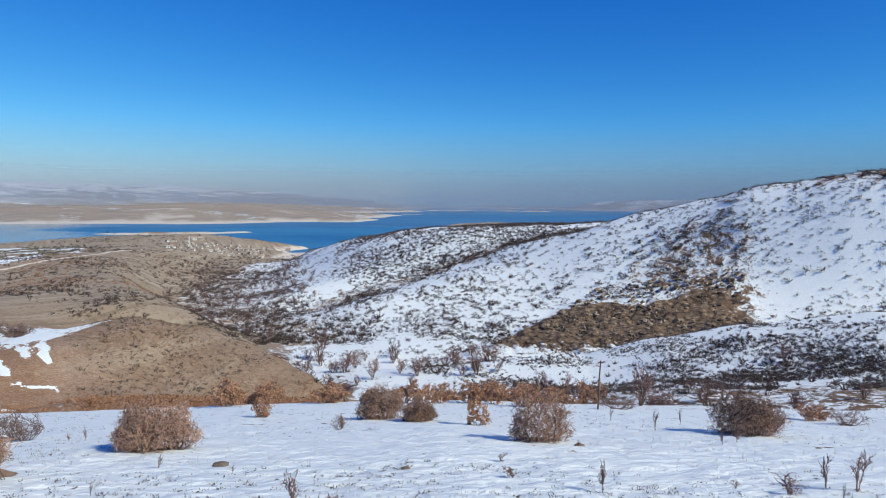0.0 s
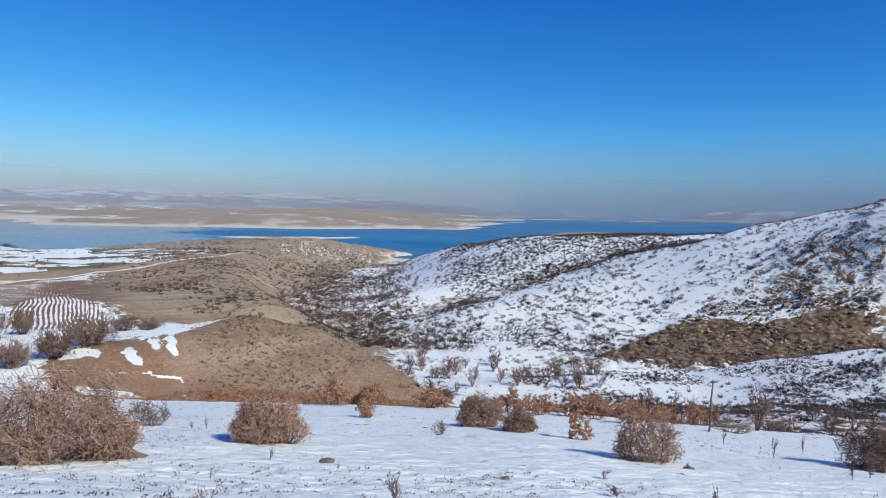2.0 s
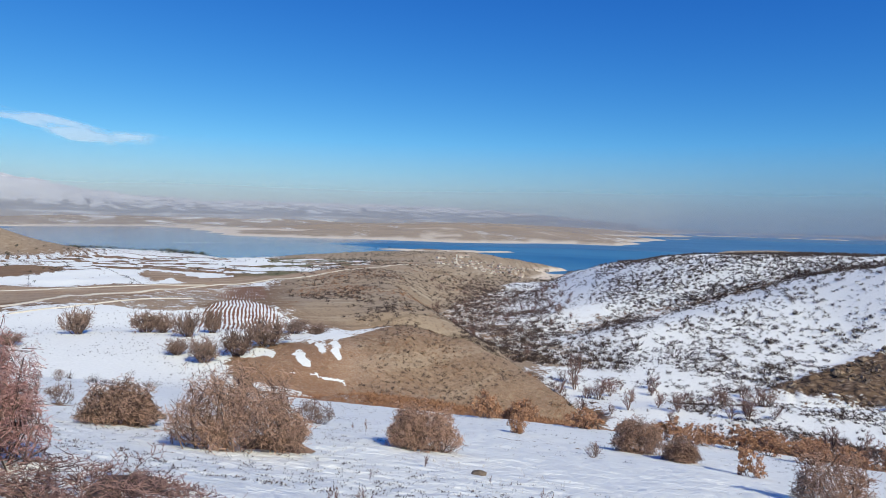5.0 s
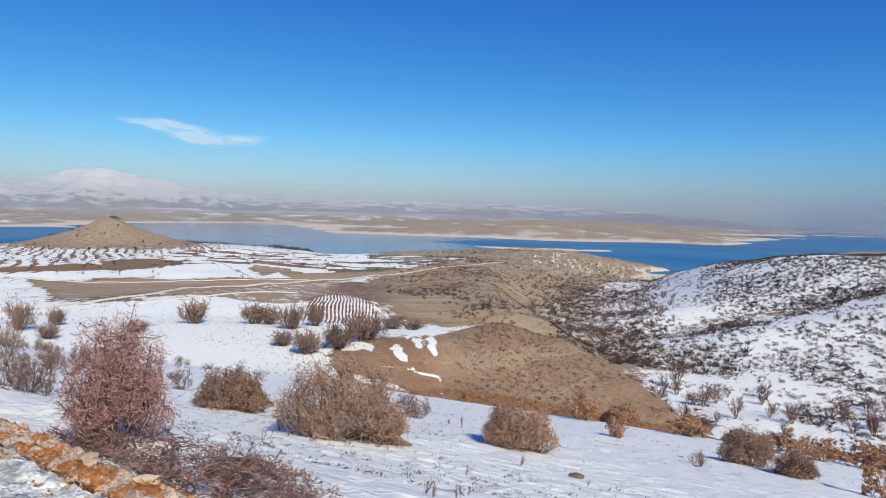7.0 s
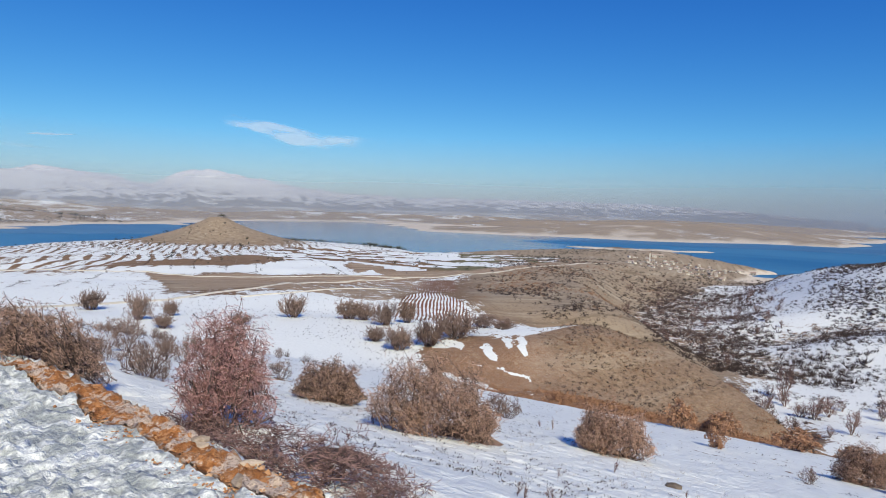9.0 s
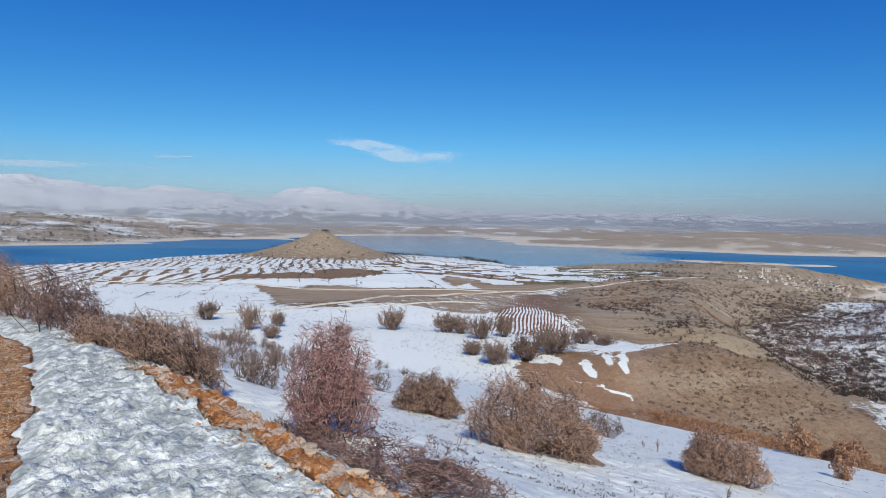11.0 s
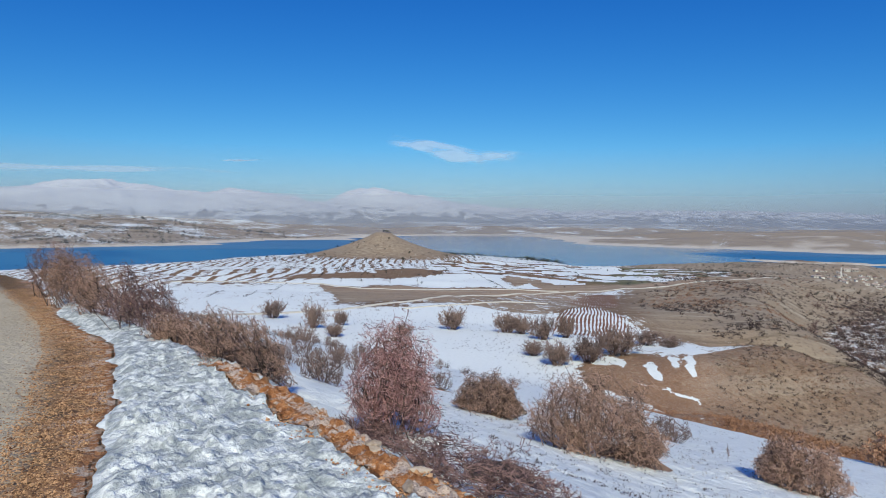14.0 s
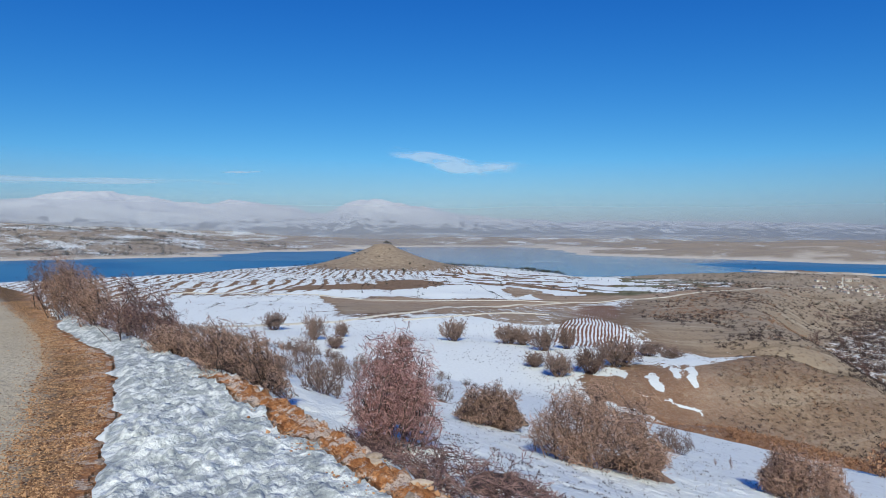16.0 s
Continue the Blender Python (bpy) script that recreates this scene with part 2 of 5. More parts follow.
def ground_material():
    m, t, bsdf = nodes_of("snowy_ground")
    co = node(t, "TexCoord").outputs["Object"]
    attr = {}
    for key in ("snow", "soil", "gravel", "road", "sand", "rows", "furrow", "rock", "lush", "pale", "dirty", "far"):
        a = t.nodes.new("ShaderNodeAttribute")
        a.attribute_name = key
        attr[key] = a.outputs["Fac"]
    big, mid = noise_at(t, co, 0.02, 5), noise_at(t, co, 0.22, 5)
    fine, grit = noise_at(t, co, 2.2, 6, 0.62), noise_at(t, co, 16, 4, 0.6)
    # dry grass and earth
    grass = ramp(t, mid, (0.25, (0.175, 0.096, 0.058)), (0.5, (0.262, 0.158, 0.099)), (0.75, (0.352, 0.234, 0.153)))
    grass = blend(t, smooth_mask(t, fine, 0.35, 0.72), grass, (0.13, 0.076, 0.042))
    grass = blend(t, math_node(t, "MULTIPLY", smooth_mask(t, big, 0.42, 0.62), 0.55), grass, (0.28, 0.165, 0.095))
    grass = blend(t, math_node(t, "MULTIPLY", attr["pale"], 0.8), grass, (0.41, 0.325, 0.24))
    grass = blend(t, math_node(t, "MULTIPLY", attr["soil"], 0.6), grass, (0.30, 0.165, 0.10))
    grass = blend(t, attr["lush"], grass, (0.10, 0.12, 0.055))
    tuft = noise_at(t, co, 0.9, 4, 0.7, 0.6)
    grass = blend(t, math_node(t, "MULTIPLY", smooth_mask(t, tuft, 0.54, 0.66), 0.6), grass, (0.12, 0.074, 0.042))
    grass = blend(t, math_node(t, "MULTIPLY", smooth_mask(t, tuft, 0.46, 0.34), 0.6), grass, (0.40, 0.30, 0.195))
    hub = node(t, "VectorMath", i0=co, i1=(-685.0, 413.2, 0.0))
    hub.operation = "DISTANCE"
    turned = node(t, "SeparateXYZ", i0=node(t, "VectorMath", i0=co, i1=(685.0, -413.2, 0.0)).outputs[0])
    bearing = math_node(t, "ARCTAN2", turned.outputs[0], turned.outputs[1])
    lay = node(t, "CombineXYZ", i0=math_node(t, "MULTIPLY", hub.outputs["Value"], 0.24), i1=math_node(t, "MULTIPLY", bearing, 9.0)).outputs[0]
    streak = noise_at(t, lay, 1.0, 5, 0.62, 0.4)
    grass = blend(t, math_node(t, "MULTIPLY", smooth_mask(t, streak, 0.52, 0.66), math_node(t, "MULTIPLY", attr["pale"], 0.75)), grass, (0.50, 0.42, 0.32))
    grass = blend(t, math_node(t, "MULTIPLY", smooth_mask(t, streak, 0.46, 0.34), math_node(t, "MULTIPLY", attr["pale"], 0.7)), grass, (0.135, 0.095, 0.06))
    soil = ramp(t, grit, (0.32, (0.30, 0.10, 0.03)), (0.5, (0.54, 0.215, 0.075)), (0.68, (0.68, 0.37, 0.20)))
    soil = blend(t, smooth_mask(t, noise_at(t, co, 4.5, 6, 0.72), 0.49, 0.55), soil, (0.78, 0.60, 0.48))
    crumb = noise_at(t, co, 55, 4, 0.7)
    soil = blend(t, math_node(t, "MULTIPLY", smooth_mask(t, crumb, 0.5, 0.62), 0.65), soil, (0.22, 0.085, 0.03))
    col = blend(t, attr["soil"], grass, soil)
    crack = node(t, "TexVoronoi", Vector=co, Scale=0.55)
    rock = ramp(t, crack.outputs["Distance"], (0.0, (0.46, 0.35, 0.25)), (0.35, (0.27, 0.175, 0.11)), (0.75, (0.06, 0.04, 0.03)))
    rock = blend(t, math_node(t, "MULTIPLY", smooth_mask(t, noise_at(t, co, 0.5, 5, 0.7), 0.48, 0.56), 0.8), rock, (0.21, 0.13, 0.078))
    col = blend(t, attr["rock"], col, rock)
    pebble = node(t, "TexVoronoi", Vector=co, Scale=26)
    sep = node(t, "SeparateColor", i0=pebble.outputs["Color"])
    gravel = ramp(t, sep.outputs[0], (0.0, (0.06, 0.028, 0.012)), (0.5, (0.21, 0.108, 0.046)), (1.0, (0.48, 0.29, 0.145)))
    gravel = blend(t, math_node(t, "MULTIPLY", smooth_mask(t, fine, 0.4, 0.62), 0.6), gravel, (0.13, 0.075, 0.036))
    col = blend(t, attr["gravel"], col, gravel)
    road = ramp(t, mid, (0.3, (0.47, 0.375, 0.26)), (0.7, (0.58, 0.48, 0.35)))
    road = blend(t, math_node(t, "MULTIPLY", smooth_mask(t, grit, 0.45, 0.65), 0.5), road, (0.36, 0.28, 0.19))
    col = blend(t, attr["road"], col, road)
    sand = ramp(t, mid, (0.3, (0.58, 0.47, 0.37)), (0.7, (0.74, 0.64, 0.54)))
    col = blend(t, attr["sand"], col, sand)
    # ploughed and terraced stripes
    warp = noise_at(t, co, 0.012, 3)
    sx = node(t, "SeparateXYZ", i0=co)
    def stripes(ax, ay, period, bend):
        s = math_node(t, "ADD", math_node(t, "MULTIPLY", sx.outputs[0], ax / period), math_node(t, "MULTIPLY", sx.outputs[1], ay / period))
        s = math_node(t, "ADD", s, math_node(t, "MULTIPLY", warp, bend))
        return math_node(t, "SINE", math_node(t, "MULTIPLY", s, 6.2832))
    # terraces run across the slope towards the conical hill
    across = math_node(t, "ADD", math_node(t, "MULTIPLY", sx.outputs[0], 0.50), math_node(t, "MULTIPLY", sx.outputs[1], 0.866))
    along = math_node(t, "ADD", math_node(t, "MULTIPLY", sx.outputs[0], -0.866), math_node(t, "MULTIPLY", sx.outputs[1], 0.50))
    across = math_node(t, "ADD", math_node(t, "MULTIPLY", across, 0.13), math_node(t, "MULTIPLY", warp, 3.5))
    terrace = noise_at(t, node(t, "CombineXYZ", i0=across, i1=math_node(t, "MULTIPLY", along, 0.006)).outputs[0], 1.0, 3, 0.65)
    rows = math_node(t, "MULTIPLY", math_node(t, "SUBTRACT", terrace, 0.5), attr["rows"])
    furrow = math_node(t, "MULTIPLY", stripes(0.77, 0.64, 0.95, 14.0), attr["furrow"])
    col = blend(t, math_node(t, "MULTIPLY", attr["furrow"], 0.8), col, (0.23, 0.095, 0.055))
    # snow cover broken by wind and melt
    cover = math_node(t, "ADD", attr["snow"], math_node(t, "MULTIPLY", math_node(t, "SUBTRACT", mid, 0.5), 0.9))
    cover = math_node(t, "ADD", cover, math_node(t, "MULTIPLY", math_node(t, "SUBTRACT", fine, 0.5), 0.75))
    cover = math_node(t, "ADD", cover, math_node(t, "MULTIPLY", rows, 0.9))
    lines = math_node(t, "SINE", math_node(t, "ADD", math_node(t, "MULTIPLY", across, 6.2832), math_node(t, "MULTIPLY", big, 1.2)))
    lines = math_node(t, "MULTIPLY", smooth_mask(t, lines, 0.25, 0.85), smooth_mask(t, noise_at(t, co, 0.016, 3), 0.38, 0.55))
    cover = math_node(t, "SUBTRACT", cover, math_node(t, "MULTIPLY", math_node(t, "MULTIPLY", lines, attr["rows"]), 0.42))
    wide = noise_at(t, node(t, "Mapping", Vector=co, Scale=(1.0, 1.0, 3.0)).outputs[0], 0.0075, 6, 0.66)
    cover = math_node(t, "ADD", cover, math_node(t, "MULTIPLY", math_node(t, "MULTIPLY", math_node(t, "SUBTRACT", wide, 0.5), 2.4), attr["far"]))
    spot = noise_at(t, co, 0.62, 5, 0.68, 0.8)
    cover = math_node(t, "ADD", cover, math_node(t, "MULTIPLY", math_node(t, "MULTIPLY", math_node(t, "SUBTRACT", spot, 0.5), 1.3), math_node(t, "SUBTRACT", 1.0, attr["dirty"])))
    cover = math_node(t, "ADD", cover, math_node(t, "MULTIPLY", furrow, 0.30))
    mask = smooth_mask(t, cover, 0.48, 0.54)
    snow = ramp(t, fine, (0.3, (0.79, 0.785, 0.76)), (0.7, (0.90, 0.895, 0.865)))
    snow = blend(t, math_node(t, "MULTIPLY", attr["dirty"], smooth_mask(t, noise_at(t, co, 5.0, 6, 0.75), 0.38, 0.6)), snow, (0.36, 0.375, 0.37))
    col = blend(t, mask, col, snow)
    t.links.new(col, bsdf.inputs["Base Color"])
    rough = math_node(t, "SUBTRACT", 0.95, math_node(t, "MULTIPLY", mask, 0.35))
    t.links.new(rough, bsdf.inputs["Roughness"])
    bsdf.inputs["Specular IOR Level"].default_value = 0.25
    bump = node(t, "Bump", Strength=0.7, Distance=0.06)
    h = math_node(t, "ADD", math_node(t, "MULTIPLY", fine, 1.4), math_node(t, "MULTIPLY", grit, 0.5))
    h = math_node(t, "ADD", h, math_node(t, "MULTIPLY", noise_at(t, node(t, "Mapping", Vector=co, Scale=(1.0, 1.7, 1.0)).outputs[0], 6.0, 4, 0.6), 1.1))
    h = math_node(t, "ADD", h, math_node(t, "MULTIPLY", math_node(t, "MULTIPLY", pebble.outputs["Distance"], attr["gravel"]), -1.5))
    h = math_node(t, "ADD", h, mask)
    h = math_node(t, "ADD", h, math_node(t, "MULTIPLY", math_node(t, "MULTIPLY", crumb, attr["soil"]), 1.0))
    h = math_node(t, "ADD", h, math_node(t, "MULTIPLY", attr["dirty"], math_node(t, "ADD", math_node(t, "MULTIPLY", noise_at(t, co, 6.5, 4, 0.6), 0.7), math_node(t, "MULTIPLY", grit, 0.6))))
    t.links.new(h, bump.inputs["Height"])
    t.links.new(bump.outputs[0], bsdf.inputs["Normal"])
    # broken relief of bare slopes and rock
    bare = math_node(t, "ADD", math_node(t, "MULTIPLY", math_node(t, "SUBTRACT", 1.0, mask), 0.42), math_node(t, "MULTIPLY", attr["rock"], 0.55))
    bare = math_node(t, "MULTIPLY", bare, math_node(t, "SUBTRACT", 1.0, math_node(t, "ADD", attr["gravel"], attr["road"]), clamp=True))
    bare = math_node(t, "MULTIPLY", bare, math_node(t, "SUBTRACT", 1.0, attr["soil"], clamp=True))
    relief = node(t, "Bump", Strength=0.9, Distance=1.6, Height=math_node(t, "MULTIPLY", noise_at(t, co, 0.55, 6, 0.72, 0.4), bare))
    t.links.new(relief.outputs[0], bump.inputs["Normal"])
    return m


def water_material():
    m, t, bsdf = nodes_of("lake_water")
    co = node(t, "TexCoord").outputs["Object"]
    stretch = node(t, "Mapping", Vector=co, Scale=(0.35, 1.0, 1.0))
    n = noise_at(t, stretch.outputs[0], 0.006, 4)
    col = ramp(t, n, (0.35, (0.02, 0.13, 0.28)), (0.6, (0.05, 0.19, 0.34)))
    t.links.new(col, bsdf.inputs["Base Color"])
    # a calm reach lies out of the wind in the middle of the lake
    spot = node(t, "SeparateXYZ", i0=co)
    turn = math_node(t, "ARCTAN2", spot.outputs[0], spot.outputs[1])
    turn = math_node(t, "ADD", turn, math_node(t, "MULTIPLY", math_node(t, "SUBTRACT", noise_at(t, stretch.outputs[0], 0.0035, 5), 0.5), 0.30))
    calm = math_node(t, "MULTIPLY", smooth_mask(t, turn, -1.06, -0.98), smooth_mask(t, turn, -0.47, -0.58))
    t.links.new(math_node(t, "ADD", 0.42, math_node(t, "MULTIPLY", calm, -0.34)), bsdf.inputs["Roughness"])
    bsdf.inputs["IOR"].default_value = 1.33
    bump = node(t, "Bump", Strength=0.35, Distance=0.3, Height=noise_at(t, co, 0.35, 4))
    t.links.new(bump.outputs[0], bsdf.inputs["Normal"])
    return m


def plain_material(name, dark, light, scale=6.0, rough=0.85, per_object=0.0, per_twig=0.0):
    """Two-tone weathered surface; per_object shifts its tone from thing to thing."""
    m, t, bsdf = nodes_of(name)
    co = node(t, "TexCoord").outputs["Object"]
    fac = math_node(t, "ADD", math_node(t, "MULTIPLY", noise_at(t, co, scale, 5, 0.6), 0.75), math_node(t, "MULTIPLY", noise_at(t, co, scale * 0.13, 3), 0.35))
    if per_object:
        info = node(t, "ObjectInfo")
        fac = math_node(t, "ADD", fac, math_node(t, "MULTIPLY", math_node(t, "SUBTRACT", info.outputs["Random"], 0.5), per_object))
    if per_twig:
        geo = node(t, "NewGeometry")
        fac = math_node(t, "ADD", fac, math_node(t, "MULTIPLY", math_node(t, "SUBTRACT", geo.outputs["Random Per Island"], 0.5), per_twig))
    t.links.new(ramp(t, fac, (0.3, dark), (0.75, light)), bsdf.inputs["Base Color"])
    bsdf.inputs["Roughness"].default_value = rough
    bump = node(t, "Bump", Strength=0.3, Distance=0.01, Height=noise_at(t, co, scale * 4, 4))
    t.links.new(bump.outputs[0], bsdf.inputs["Normal"])
    return m


def island_material(name, dark, light, rough=0.85):
    """Tone varies from piece to piece of one mesh."""
    m, t, bsdf = nodes_of(name)
    geo = node(t, "NewGeometry")
    t.links.new(ramp(t, geo.outputs["Random Per Island"], (0.0, dark), (1.0, light)), bsdf.inputs["Base Color"])
    bsdf.inputs["Roughness"].default_value = rough
    return m


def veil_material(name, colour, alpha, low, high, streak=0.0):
    """Painted haze: part clear, part tint lit from both sides, fading with height from low to high."""
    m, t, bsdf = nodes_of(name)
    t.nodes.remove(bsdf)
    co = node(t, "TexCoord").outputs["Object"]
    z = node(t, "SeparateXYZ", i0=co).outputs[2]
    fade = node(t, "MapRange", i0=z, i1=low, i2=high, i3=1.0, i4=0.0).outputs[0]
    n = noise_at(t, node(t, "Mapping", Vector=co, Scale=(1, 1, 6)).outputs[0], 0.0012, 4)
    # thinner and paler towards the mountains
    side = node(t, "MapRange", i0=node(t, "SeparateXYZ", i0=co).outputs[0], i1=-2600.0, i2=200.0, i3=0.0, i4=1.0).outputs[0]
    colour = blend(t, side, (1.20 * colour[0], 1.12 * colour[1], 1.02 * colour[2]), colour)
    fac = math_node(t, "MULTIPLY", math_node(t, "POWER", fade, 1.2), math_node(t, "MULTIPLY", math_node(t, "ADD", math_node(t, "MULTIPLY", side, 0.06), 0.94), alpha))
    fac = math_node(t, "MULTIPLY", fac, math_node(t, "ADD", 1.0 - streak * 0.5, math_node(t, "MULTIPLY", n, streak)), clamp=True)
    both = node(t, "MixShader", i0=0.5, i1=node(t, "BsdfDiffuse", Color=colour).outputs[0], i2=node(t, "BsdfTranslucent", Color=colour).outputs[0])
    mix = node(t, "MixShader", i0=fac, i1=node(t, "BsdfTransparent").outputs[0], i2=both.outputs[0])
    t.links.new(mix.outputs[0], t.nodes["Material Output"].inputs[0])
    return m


GROUND, WATER = ground_material(), water_material()
BARK_BROWN = plain_material("thorn_bark", (0.06, 0.032, 0.024), (0.54, 0.335, 0.245), 9, 0.85, 0.25, 0.8)
BARK_RED = plain_material("reddish_bark", (0.20, 0.085, 0.075), (0.68, 0.39, 0.345), 9, 0.85, 0.15, 0.8)
BARK_DARK = plain_material("dark_bark", (0.075, 0.038, 0.036), (0.34, 0.20, 0.175), 9, 0.85, 0.3, 0.8)
BARK_GREY = plain_material("grey_bark", (0.09, 0.056, 0.046), (0.36, 0.24, 0.19), 9, 0.85, 0.3, 0.8)
LEAF_RUST = island_material("withered_leaf", (0.22, 0.10, 0.054), (0.58, 0.32, 0.185))
# bark darkened so the shade inside a dense shrub is in its colour
SHADED_WOOD = plain_material("shaded_inner_wood", (0.045, 0.028, 0.022), (0.24, 0.15, 0.115), 9, 0.9, 0.2, 0.7)
LEAF_PINK = island_material("reddish_leaf", (0.24, 0.095, 0.08), (0.60, 0.33, 0.29))
LEAF_TAN = island_material("tan_leaf", (0.18, 0.086, 0.055), (0.52, 0.325, 0.225))
SHRUB = island_material("bare_scrub", (0.022, 0.016, 0.015), (0.11, 0.070, 0.058))
SHRUB_PURPLE = island_material("purple_scrub", (0.05, 0.034, 0.033), (0.20, 0.135, 0.115))
SHRUB_RUST = island_material("rusty_scrub", (0.19, 0.085, 0.043), (0.44, 0.23, 0.125))
EVERGREEN = island_material("dark_foliage", (0.018, 0.021, 0.014), (0.065, 0.06, 0.04))
STRAW = island_material("dry_stalk", (0.14, 0.095, 0.055), (0.42, 0.32, 0.20))
DARK_STONE = plain_material("dark_stone", (0.06, 0.045, 0.035), (0.20, 0.15, 0.115), 5, 0.9, 0.3)
STONE = plain_material("pale_stone", (0.30, 0.21, 0.14), (0.60, 0.47, 0.36), 5, 0.9, 0.3)
CLOD = plain_material("orange_clod", (0.33, 0.13, 0.045), (0.58, 0.33, 0.16), 7, 0.95, 0.3)
POLE_WOOD = plain_material("weathered_wood", (0.05, 0.035, 0.028), (0.14, 0.10, 0.075), 12)
HOUSE_WALL = plain_material("village_plaster", (0.32, 0.27, 0.23), (0.72, 0.66, 0.58), 0.4, 0.9, 0.5)
HOUSE_ROOF = plain_material("village_roof", (0.20, 0.11, 0.085), (0.48, 0.37, 0.31), 0.5, 0.9, 0.6)
GLASS_DARK = plain_material("dark_window", (0.03, 0.035, 0.04), (0.06, 0.07, 0.08), 1.0, 0.25)


# Mesh builders.
def mesh_from(name, verts, faces, material, smooth=False):
    me = bpy.data.meshes.new(name)
    verts, faces = np.asarray(verts, dtype=np.float32), np.asarray(faces, dtype=np.int32)
    n, k = faces.shape
    me.vertices.add(len(verts))
    me.vertices.foreach_set("co", verts.ravel())
    me.loops.add(n * k)
    me.loops.foreach_set("vertex_index", faces.ravel())
    me.polygons.add(n)
    me.polygons.foreach_set("loop_start", np.arange(n, dtype=np.int32) * k)
    me.polygons.foreach_set("use_smooth", np.full(n, smooth))
    me.update(calc_edges=True)
    me.materials.append(material)
    return me


def part(name, me, parent, label=""):
    ob = new(name, me)
    ob.parent = parent
    return tagged(ob, label)


def height_at(x, y):
    return float(height(np.array([float(x)]), np.array([float(y)]))[0]) + EYE


# Ground: one sheet to the horizon, finer towards the lookout.
bear = np.radians(np.concatenate([np.arange(-102, 44, 0.2), np.arange(44, 84, 0.8), np.arange(84, 208, 2.5), np.arange(208, 258, 0.8)]))
rng = np.exp(np.concatenate([np.arange(np.log(0.25), np.log(2.6), 0.022), np.arange(np.log(2.6), np.log(14), 0.005), np.arange(np.log(14), np.log(800), 0.0123), np.linspace(np.log(800), np.log(4960), 100)]))
BB, DD = np.meshgrid(bear, rng)
gx, gy = DD * np.sin(BB), DD * np.cos(BB)
gz = height(gx, gy)
deg = np.degrees(BB)
warp = fbm(gx / 30, gy / 30, 4, 11)
fine_warp = fbm(gx / 7, gy / 7, 4, 14)
wdeg = deg + (9 * fbm(gx / 25 + 9, gy / 25, 4, 12) + 4 * fine_warp) * np.clip(70 / DD, 0.12, 1)
wd = DD * (1 + 0.16 * warp + 0.05 * fine_warp)


def wedge(b0, b1, d0, d1, sb=2.2, sd=0.09):
    """Soft mask of a stretch of land between two bearings and two ranges."""
    return sstep(b0 - sb, b0 + sb, wdeg) * (1 - sstep(b1 - sb, b1 + sb, wdeg)) * sstep(d0 * (1 - sd), d0 * (1 + sd), wd) * (1 - sstep(d1 * (1 - sd), d1 * (1 + sd), wd))


def near_line(key, wide, soft=0.5):
    dist, _ = nearest(gx, gy, RELIEF[key])
    return 1 - sstep(wide * (1 - soft), wide * (1 + soft), dist * (1 + 0.5 * warp))


def paint(base, mask, value):
    return base * (1 - mask) + value * mask


fdeg = deg + 1.6 * fbm(gx / 60, gy / 60, 3, 65)
fd = DD * (1 + 0.07 * fbm(gx / 60 + 3, gy / 60, 4, 66))


def field(b0, b1, d0, d1, sb=0.5, sd=0.012):
    """Mask of a field with fairly sharp margins."""
    return sstep(b0 - sb, b0 + sb, fdeg) * (1 - sstep(b1 - sb, b1 + sb, fdeg)) * sstep(d0 * (1 - sd), d0 * (1 + sd), fd) * (1 - sstep(d1 * (1 - sd), d1 * (1 + sd), fd))


def plot(soft, *corners, jitter=1.0, grain=22.0):
    """Mask of a plot of land with the given corners (bearing, range)."""
    u = np.radians(deg + jitter * 0.9 * fbm(gx / grain, gy / grain, 3, 75))
    v = np.log(DD) + jitter * 0.035 * fbm(gx / grain + 5, gy / grain, 3, 76)
    pts = [(radians(b), math.log(d)) for b, d in corners]
    inside, near_by = np.zeros(u.shape, bool), np.full(u.shape, 9.0)
    for (ax, ay), (bx, by) in zip(pts, pts[1:] + pts[:1]):
        ex, ey = bx - ax, by - ay
        s = np.clip(((u - ax) * ex + (v - ay) * ey) / (ex * ex + ey * ey), 0, 1)
        near_by = np.minimum(near_by, np.hypot(u - ax - s * ex, v - ay - s * ey))
        if ey:
            inside ^= ((ay > v) != (by > v)) & (u < ax + (v - ay) * ex / ey)
    return sstep(-soft, soft, np.where(inside, near_by, -near_by))


edge, road_y, snow_y = (np.interp(gx, a, b) for a, b in ((EDGE_X, EDGE_Y), (ROAD_X, ROAD_Y), (SNOW_X, SNOW_Y)))
ragged = 0.35 * fbm(gx / 0.5, gy / 0.5, 4, 21)
snow = np.full(gx.shape, 0.8)
soil, gravel, road, sand = (np.zeros(gx.shape) for _ in range(4))
rows_, furrow, rock, lush, pale, dirty, far_ = (np.zeros(gx.shape) for _ in range(7))
# plain, fields and brown hills
snow = paint(snow, wedge(-110, -30, 185, 300), 0.30)
snow = paint(snow, wedge(-110, -36, 290, 520), 0.66)
snow = paint(snow, wedge(-110, -36, 520, 1300), 0.68)
snow = paint(snow, field(-110, -62, 170, 284, 5, 0.05), 0.80)
